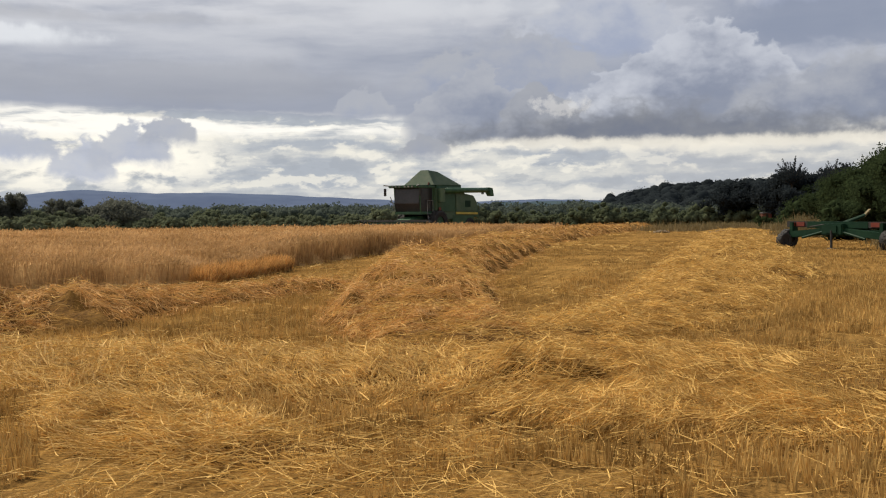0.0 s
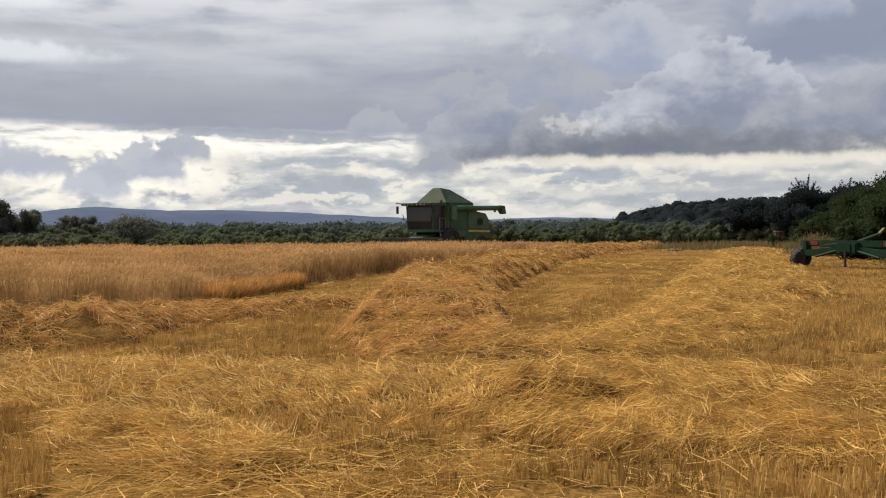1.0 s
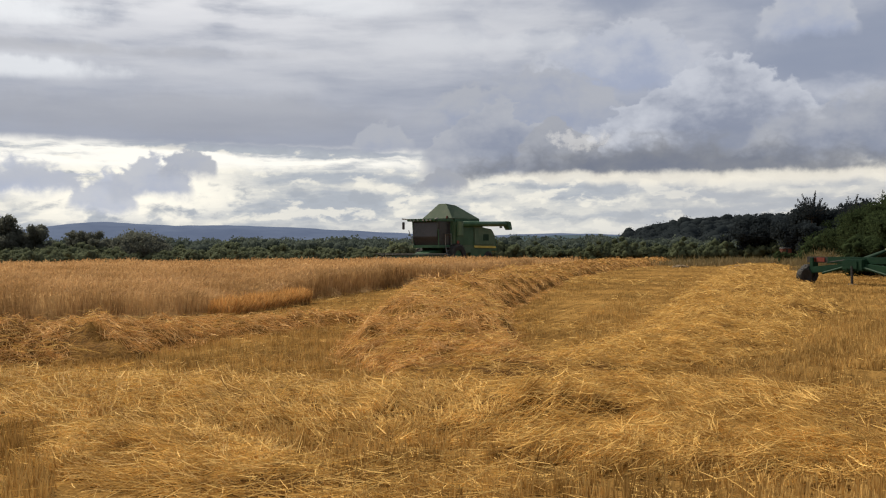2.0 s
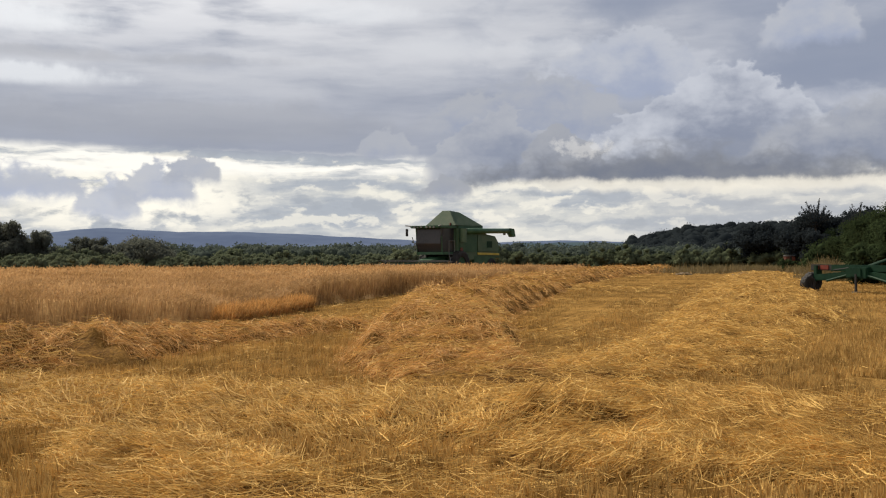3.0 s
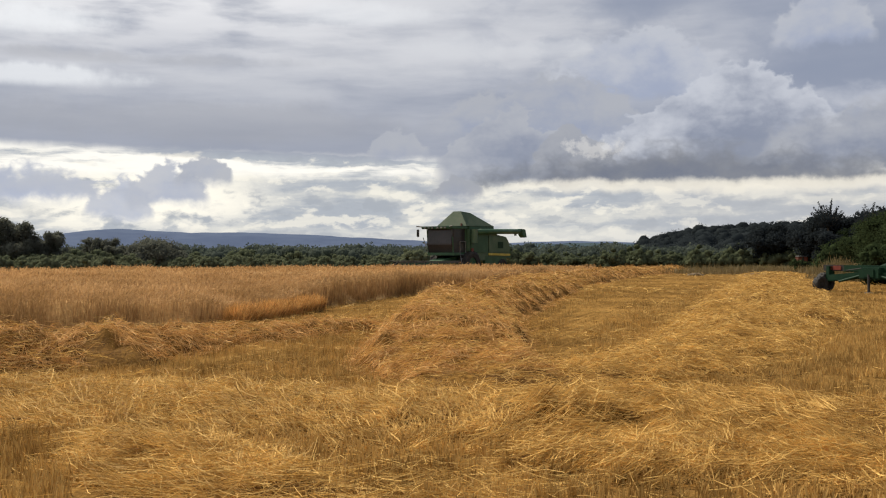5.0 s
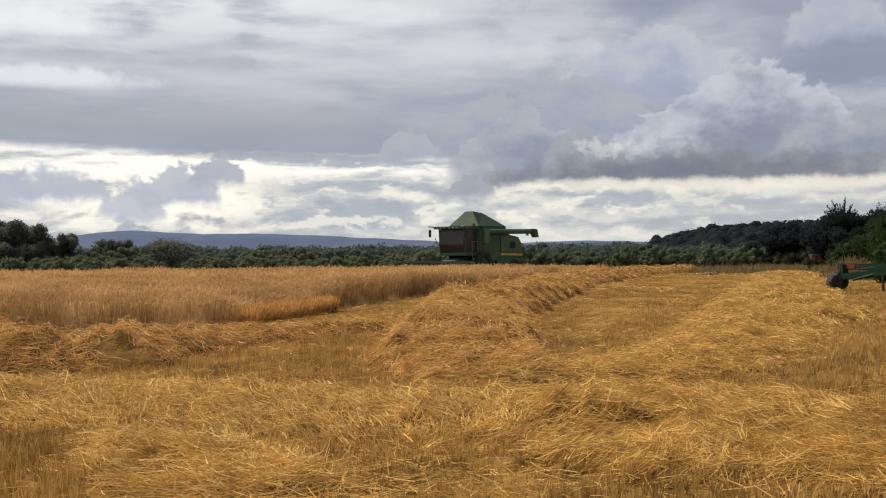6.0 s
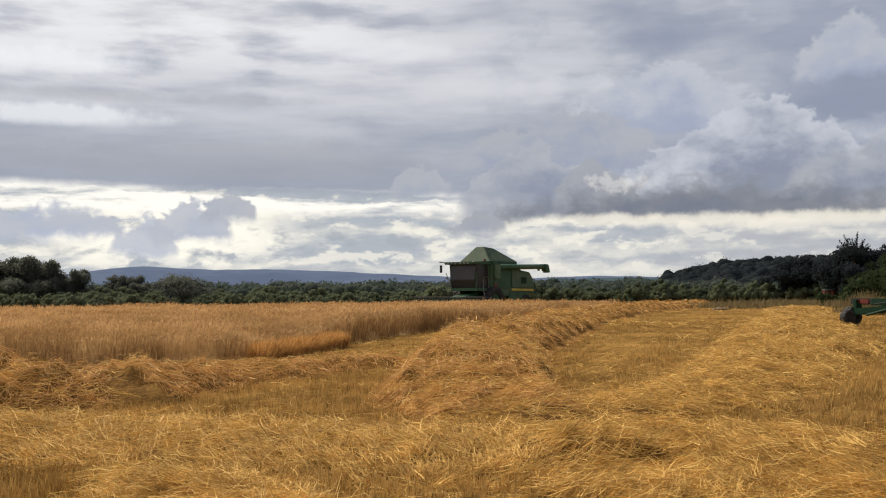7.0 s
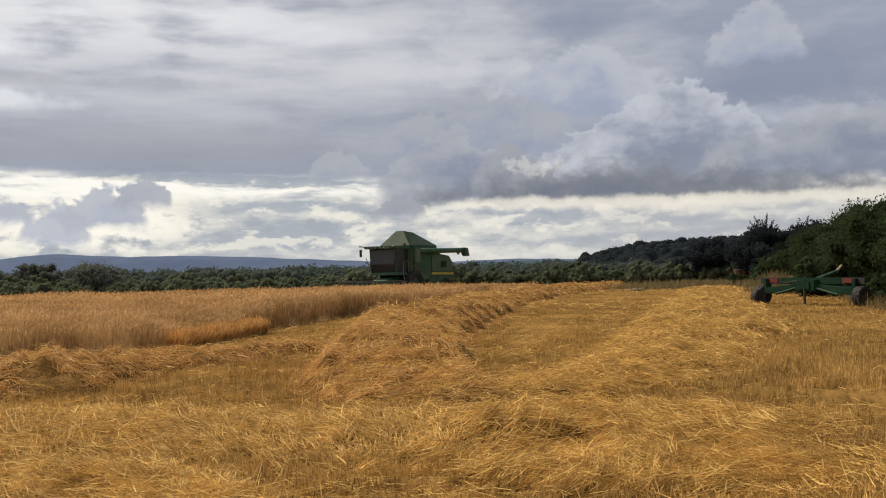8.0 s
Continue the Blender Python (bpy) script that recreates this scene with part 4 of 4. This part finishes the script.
# corner trees reuse the dimmed wood colour, so their shade is painted
shade = grow("dark_tree", "broadleaf tree at the field's far corner, shade put into its dark colour", "tree", 5.0, 4.6, 9000, 0.12, M_WOOD_HAZED, 61, 0.12, 0.04, 0.1, "dark trees of the far corner", core=0.66)
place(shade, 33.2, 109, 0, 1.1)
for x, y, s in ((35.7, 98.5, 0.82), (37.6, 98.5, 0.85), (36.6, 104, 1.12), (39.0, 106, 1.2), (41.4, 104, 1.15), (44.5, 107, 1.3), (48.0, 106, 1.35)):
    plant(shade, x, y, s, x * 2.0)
low = grow("side_hedge_bush", "dark green bush at the foot of the side hedge", "bush", 2.0, 3.4, 4200, 0.07, M_LEAF, 51, 0.06, 0.03, 0.0, "bushes at the side hedge", core=0.5)
place(low, 21.6, 52)
for i in range(17):
    f = i / 16
    plant(low, 18.6 + 15.4 * f + rnd.uniform(-0.4, 0.4), 30 + 52 * f, rnd.uniform(0.7, 1.15), i * 1.3)


for x, y, s in ((35.2, 95, 1.3), (37.2, 96.5, 1.4), (34.2, 97, 0.55), (32.6, 98, 0.6), (19.5, 40.2, 0.62), (18.8, 37.2, 0.6), (18.1, 34.6, 0.6), (17.5, 32, 0.6)):
    plant(low, x, y, s, x * 2.0)


def verge():
    """Tall dry grass along the foot of the hedges."""
    n = 6000
    f = RNG.uniform(0, 1, n)
    x = 15.5 + 18 * f + RNG.normal(0, 0.4, n)
    y = 30 + 56 * f
    m = 9000
    x = np.concatenate([x, RNG.normal(28, 4, m)])
    y = np.concatenate([y, 90 + RNG.normal(0, 2.0, m)])
    k = fbm(x, y, 0.35, 3, 70) > -0.15
    x, y = x[k], y[k]
    n = len(x)
    way = np.stack([RNG.normal(0, 0.2, n), RNG.normal(0, 0.2, n), np.ones(n)], 1)
    way /= np.linalg.norm(way, axis=1)[:, None]
    ob = new("verge_grass", ribbons("verge_grass", np.stack([x, y, land(x, y)], 1), way, RNG.uniform(0.2, 0.6, n) * np.clip(y / 60, 0.8, 1.3), 0.00045 * y, M_DRYGRASS, 2, 0.3))
    tagged(ob, "tall dry tan grass at the foot of the hedge", "grass", kind="stuff")


verge()


def dry_clump():
    n = 4200
    x, y = RNG.normal(22.4, 0.75, n), RNG.normal(60, 1.0, n)
    way = np.stack([RNG.normal(0, 0.25, n), RNG.normal(0, 0.25, n), np.ones(n)], 1)
    way /= np.linalg.norm(way, axis=1)[:, None]
    h = RNG.uniform(0.4, 1.2, n) * np.exp(-((x - 22.4) / 1.3) ** 2)
    ob = new("dry_grass_clump", ribbons("dry_grass_clump", np.stack([x, y, land(x, y)], 1), way, h, np.full(n, 0.022), M_DRYGRASS, 2, 0.3))
    tagged(ob, "tall tan clump of dry grass beside the hedge", "grass", kind="stuff")


dry_clump()

# ---- combine harvester ----


def wheel(parent, x, y, r, w, hub_mat, lugs=18):
    bm = bmesh.new()
    prof = [(0.52, -0.42), (0.86, -0.5), (1.0, -0.42), (1.0, 0.42), (0.86, 0.5), (0.52, 0.42)]
    n = 30
    ring = [[bm.verts.new((x + b * w, y + a * r * math.cos(2 * math.pi * i / n), r + a * r * math.sin(2 * math.pi * i / n))) for a, b in prof] for i in range(n)]
    for i in range(n):
        for j in range(len(prof)):
            k = (j + 1) % len(prof)
            bm.faces.new((ring[i][j], ring[i][k], ring[(i + 1) % n][k], ring[(i + 1) % n][j]))
    for i in range(lugs):
        a = 2 * math.pi * i / lugs
        for s in (-1, 1):
            m = Matrix.Translation((x + s * w * 0.22, y, r)) @ Matrix.Rotation(a + s * 0.1, 4, "X") @ Matrix.Translation((0, 0, r * 1.01)) @ Matrix.Rotation(s * 0.6, 4, "Z")
            bmesh.ops.create_cube(bm, size=1, matrix=m @ Matrix.Diagonal((w * 0.5, r * 0.07, r * 0.07, 1)))
    bmesh.ops.recalc_face_normals(bm, faces=bm.faces)
    wh = part("wheel", bm, M_RUBBER, parent, "black lugged tyre")
    bm = rod((x - w * 0.30, y, r), (x + w * 0.30, y, r), r * 0.53, seg=24)
    rod((x - w * 0.42, y, r), (x + w * 0.42, y, r), r * 0.2, seg=12, bm=bm)
    part("rim", bm, hub_mat, wh, "dark green rim" if hub_mat is M_GREEN else "dark steel rim")
    return wh


def combine():
    c = new("combine_harvester")
    tagged(c, "green combine harvester with raised tank cover working the barley", "harvester")
    side = [(1.55, 1.15), (1.55, 3.55), (-1.9, 3.55), (-2.3, 3.15), (-3.5, 3.0), (-3.95, 2.5), (-3.95, 1.5), (-3.2, 1.15)]
    body = part("body", prism(side, -1.45, 1.45), M_GREEN_DUSTY, c, "dusty green sheet-metal body", 0.05)
    for s in (-1, 1):
        x = s * 1.47
        part("side_panel", prism([(1.3, 1.75), (1.3, 3.35), (-0.9, 3.35), (-0.9, 1.75)], x, x + s * 0.04), M_GREEN, body, "darker green side panel", 0.015)
        part("side_panel", prism([(-1.0, 1.8), (-1.0, 3.1), (-3.2, 2.85), (-3.7, 2.4), (-3.7, 1.8)], x, x + s * 0.05), M_GREEN_DUSTY, body, "", 0.015)
        part("stripe", prism([(-1.0, 1.55), (-1.0, 1.72), (-3.9, 1.66), (-3.9, 1.5)], x, x + s * 0.06), M_YELLOW, body, "yellow stripe")
        part("rear_skirt", prism([(-0.6, 0.75), (-0.6, 1.5), (-3.6, 1.45), (-3.3, 0.9)], s * 1.2, s * 1.46), M_GREEN, body, "green lower guard", 0.02)
        part("louvre", box(s * 1.53, s * 1.55, -2.9, -2.2, 2.1, 2.6), M_GREEN_DARK, body, "dark air screen", 0.005)
    part("warning_plate", box(-1.56, -1.53, 1.0, 1.3, 1.7, 2.1), M_RED, body, "orange warning plate", 0.005)
    part("rear_hood", prism([(-3.9, 1.3), (-3.9, 2.6), (-4.4, 2.2), (-4.6, 1.2)], -1.2, 1.2), M_GREEN, c, "", 0.04)
    # tank with raised hipped cover
    part("grain_tank", box(-1.4, 1.4, -1.85, 1.35, 3.55, 3.78), M_GREEN, c, "green grain tank rim", 0.02)
    bm = bmesh.new()
    lo = [bm.verts.new(p) for p in ((-1.45, -1.85, 3.78), (1.5, -1.85, 3.78), (1.5, 1.75, 3.78), (-1.45, 1.75, 3.78))]
    hi = [bm.verts.new(p) for p in ((-0.28, -0.25, 4.85), (0.40, -0.25, 4.85), (0.42, 1.0, 4.95), (-0.30, 1.0, 4.95))]
    for i in range(4):
        bm.faces.new((lo[i], lo[(i + 1) % 4], hi[(i + 1) % 4], hi[i]))
    bm.faces.new(hi)
    bm.faces.new(lo[::-1])
    part("tank_cover", bm, M_CANVAS, c, "weathered green raised tank cover", 0.02)
    # cab
    cab = part("cab", prism([(1.6, 1.75), (3.05, 1.75), (3.3, 2.4), (3.2, 3.55), (1.6, 3.55)], -1.2, 1.2), M_GLASS, c, "dark glazed cab", 0.03)
    for x in (-1.2, 1.2):
        for y0, y1 in ((1.62, 1.62), (3.1, 3.24)):
            part("pillar", rod((x, y0, 1.75), (x, y1, 3.55), 0.05), M_GREEN, cab)
    part("cab_roof", box(-1.4, 1.4, 1.45, 3.75, 3.55, 3.75), M_GREEN, cab, "flat green cab roof", 0.06)
    for x in (-0.95, -0.6, -0.25, 0.25, 0.6, 0.95):
        part("work_light", box(x - 0.09, x + 0.09, 3.74, 3.82, 3.58, 3.70), M_STEEL, cab, "small steel work light", 0.01)
    part("beacon", rod((-0.9, 1.7, 3.78), (-0.9, 1.7, 3.98), 0.07), M_RED, cab, "orange beacon")
    part("cab_floor", box(-1.3, 1.3, 1.5, 3.1, 1.55, 1.77), M_GREEN, c, "", 0.03)
    for s in (-1, 1):
        part("mirror_arm", rod((s * 1.2, 3.6, 3.70), (s * 1.72, 3.9, 3.76), 0.045), M_STEEL, cab, "dark mirror arm")
        part("mirror", box(s * 1.58, s * 1.80, 3.70, 3.80, 2.95, 3.52), M_RUBBER, cab, "black side mirror", 0.03)
    bm = bmesh.new()
    for y in (1.7, 2.4):
        rod((-1.55, y, 0.7), (-1.3, y, 1.7), 0.03, bm=bm)
        rod((-1.3, y, 1.7), (-1.3, y, 2.6), 0.025, bm=bm)
    for i in range(4):
        z = 0.75 + i * 0.28
        rod((-1.55 + i * 0.07, 1.7, z), (-1.55 + i * 0.07, 2.4, z), 0.03, bm=bm)
    rod((-1.3, 1.7, 2.6), (-1.3, 2.4, 2.6), 0.025, bm=bm)
    part("ladder", bm, M_STEEL, c, "steel access ladder with handrails")
    part("handrail", rod((1.15, 3.2, 1.8), (1.55, 3.3, 2.9), 0.03), M_STEEL, c)
    # unloading auger folded back along the side
    aug = part("unloading_auger", rod((-1.68, 1.2, 3.35), (-1.68, -5.2, 3.45), 0.20, seg=18), M_GREEN, c, "long green unloading auger tube", smooth_faces=True)
    part("spout", prism([(-5.0, 3.66), (-5.55, 3.62), (-5.75, 2.98), (-5.35, 2.95), (-5.1, 3.2)], -1.9, -1.46), M_GREEN, aug, "down-turned rubber-lipped spout", 0.03)
    part("auger_elbow", rod((-1.68, 1.1, 2.5), (-1.68, 1.1, 3.55), 0.26, seg=14), M_GREEN_DUSTY, aug)
    part("auger_lamp", box(-1.75, -1.61, -4.5, -4.3, 3.1, 3.26), M_STEEL, aug, "", 0.01)
    # header
    part("feeder_house", prism([(1.8, 0.9), (1.8, 1.55), (4.0, 1.1), (4.0, 0.45)], -0.65, 0.65), M_GREEN, c, "", 0.03)
    hd = part("header", prism([(3.95, 0.2), (3.95, 0.95), (4.1, 0.95), (4.25, 0.4), (5.1, 0.18), (5.1, 0.1)], -3.6, 3.6), M_GREEN_DARK, c, "wide dark green cutting header", 0.02)
    for s in (-1, 1):
        part("divider", prism([(3.9, 0.1), (3.9, 0.95), (4.6, 0.85), (6.1, 0.12)], s * 3.6, s * 3.72), M_GREEN, hd, "", 0.01)
        part("reel_arm", rod((s * 3.5, 4.0, 0.95), (s * 3.5, 5.0, 0.72), 0.06), M_RUBBER, hd)
    reel = part("reel", rod((-3.4, 4.95, 0.70), (3.4, 4.95, 0.70), 0.08), M_RUBBER, hd, "dark reel with tine bars")
    for i in range(6):
        a = i * math.pi / 3 + 0.2
        y, z = 4.95 + 0.46 * math.cos(a), 0.70 + 0.46 * math.sin(a)
        bm = rod((-3.4, y, z), (3.4, y, z), 0.03, seg=6)
        for j in range(24):
            x = -3.3 + j * 6.6 / 23
            rod((x, y, z), (x, y + 0.02, z - 0.22), 0.012, seg=4, bm=bm)
        part("tine_bar", bm, M_RUBBER, reel)
    part("table_auger", rod((-3.5, 4.45, 0.6), (3.5, 4.45, 0.6), 0.22, seg=14), M_RUBBER, hd)
    wheel(c, -1.45, 1.35, 0.92, 0.75, M_GREEN)
    wheel(c, 1.45, 1.35, 0.92, 0.75, M_GREEN)
    wheel(c, -1.3, -2.9, 0.62, 0.48, M_GREEN)
    wheel(c, 1.3, -2.9, 0.62, 0.48, M_GREEN)
    part("rear_axle", rod((-1.3, -2.9, 0.62), (1.3, -2.9, 0.62), 0.1), M_GREEN, c)
    part("front_axle", rod((-1.4, 1.35, 0.92), (1.4, 1.35, 0.92), 0.16), M_GREEN, c)
    c.matrix_basis = pose(1.25, 84.5, float(land(np.array(1.25), np.array(84.5))), 0, 0, 142) @ Matrix.Scale(1.04, 4)


combine()

# ---- farm implement parked at the side of the field ----


def implement():
    """Wide green implement: two wing beams with wheels at their ends, a cross bar with reflectors, drawbar raised behind."""
    t = new("farm_implement")
    tagged(t, "dark green wide farm implement parked on the stubble by the hedge", "implement")
    for s in (-1, 1):
        wing = part("wing_beam", prism([(-0.10, -0.13), (0.10, -0.13), (0.10, 0.13), (-0.10, 0.13)], 0, s * 1.95), M_GREEN_DARK, t, "", 0.02)
        wing.matrix_basis = Matrix.Translation((0, 0, 0.72)) @ Matrix.Rotation(s * radians(6), 4, "Y")
        part("brace", rod((s * 0.2, -0.14, 0.72), (s * 1.25, -0.14, 0.42), 0.045), M_GREEN_DARK, t, "pale-edged green brace")
        wheel(t, s * 2.0, 0.05, 0.37, 0.30, M_RUBBER, 14)
        if s < 0:
            wheel(t, s * 1.72, -0.55, 0.30, 0.24, M_RUBBER, 14)
            part("axle_arm", rod((s * 1.85, 0.05, 0.42), (s * 1.78, -0.55, 0.32), 0.06), M_GREEN_DARK, t)
        part("end_bracket", box(s * 1.72, s * 1.86, -0.08, 0.22, 0.45, 1.02), M_GREEN_DARK, t, "", 0.01)
        part("reflector", box(s * 1.32, s * 1.66, 0.04, 0.07, 0.86, 1.03), M_RED, t, "orange-red reflector board", 0.005)
        part("marker_lamp", box(s * 1.70, s * 1.80, 0.0, 0.04, 0.86, 1.02), M_RED, t, "red marker lamp", 0.005)
        part("crossbar_end", box(s * 1.2, s * 2.1, 0.075, 0.13, 0.82, 1.06), M_RUBBER, t, "black end board", 0.01)
    part("crossbar", box(-1.22, 1.22, 0.06, 0.24, 0.80, 1.06), M_GREEN_DARK, t, "dark green cross bar", 0.02)
    part("hub", box(-0.42, 0.42, -0.22, 0.22, 0.55, 0.98), M_GREEN_DARK, t, "dark green central hub", 0.04)
    part("hub_plate", box(-0.22, 0.22, -0.26, -0.22, 0.62, 0.92), M_GREEN_DARK, t, "", 0.01)
    leg = part("stand_leg", rod((0.02, -0.24, 0.05), (0.02, -0.24, 0.72), 0.045), M_RUBBER, t, "dark parking leg")
    part("foot", box(-0.1, 0.14, -0.34, -0.14, 0.0, 0.05), M_STEEL, leg, "", 0.01)
    part("drawbar", rod((0.15, 0.25, 0.98), (0.62, 0.75, 1.30), 0.09, 0.06), M_GREEN_DARK, t, "raised green drawbar")
    part("drawbar_tip", prism([(0.70, 1.22), (0.70, 1.32), (1.0, 1.54), (1.0, 1.46)], 0.56, 0.66), M_DRYGRASS, t, "pale worn drawbar tip", 0.01)
    part("toolbar", box(-1.5, 1.5, 0.5, 0.62, 0.62, 0.74), M_GREEN_DARK, t, "", 0.01)
    part("hose", rod((-0.3, -0.2, 0.95), (-1.1, 0.05, 0.85), 0.02, seg=6), M_RUBBER, t)
    t.matrix_basis = pose(16.6, 41.1, float(land(np.array(16.6), np.array(41.1))) - 0.01, 0, 0, -66) @ Matrix.Diagonal((1.30, 1, 1.04, 1))


implement()

# ---- small things ----


def clod(x, y, sx, sy, h):
    bm = bmesh.new()
    bmesh.ops.create_icosphere(bm, subdivisions=3, radius=1)
    for v in bm.verts:
        d = 1 + 0.35 * noise.noise(v.co * 2.2) + 0.2 * noise.noise(v.co * 6)
        v.co = Vector((v.co.x * sx * d, v.co.y * sy * d, max(-0.2, v.co.z) * h * d))
    me = bpy.data.meshes.new("straw_clump")
    bm.to_mesh(me)
    bm.free()
    me.materials.append(M_CLOD)
    ob = new("straw_clump", me)
    ob.location = (x, y, float(land(np.array(x), np.array(y))))
    return tagged(ob, "dark damp clump of straw on the stubble", "clump")


clod(20.3, 69, 0.9, 0.6, 0.25)
clod(17.6, 75, 0.6, 0.5, 0.2)


def shed():
    s = new("farm_shed")
    tagged(s, "small distant red and white shed behind the hedge", "shed")
    part("wall", box(-1.6, 1.6, -1, 1, 0, 1.5), M_ROOF, s, "dull red wall", 0.02)
    part("roof", prism([(-1.2, 1.5), (0, 2.0), (1.2, 1.5)], -1.8, 1.8), M_STEEL, s, "pale sheet roof", 0.02)
    part("door", box(-0.4, 0.4, -1.05, -1.0, 0, 1.3), M_RUBBER, s, "dark doorway")
    s.matrix_basis = pose(34.6, 103, float(land(np.array(34.6), np.array(103.0))) + 1.05, 0, 0, 10) @ Matrix.Scale(0.30, 4)


shed()
for x, y, w, h in ((-352, 1150, 9, 5), (-345, 1180, 6, 4), (166, 1150, 8, 4)):
    hse = new("distant_house")
    tagged(hse, "tiny white house far off in the valley", "house", "far houses in the valley")
    part("wall", box(-w / 2, w / 2, -3, 3, 0, h), M_WHITE, hse, "white wall", 0.05)
    part("roof", prism([(-3.4, h), (0, h + 2.5), (3.4, h)], -w / 2 - 0.3, w / 2 + 0.3), M_STEEL, hse, "grey roof", 0.05)
    hse.location = (x, y, -8.5)
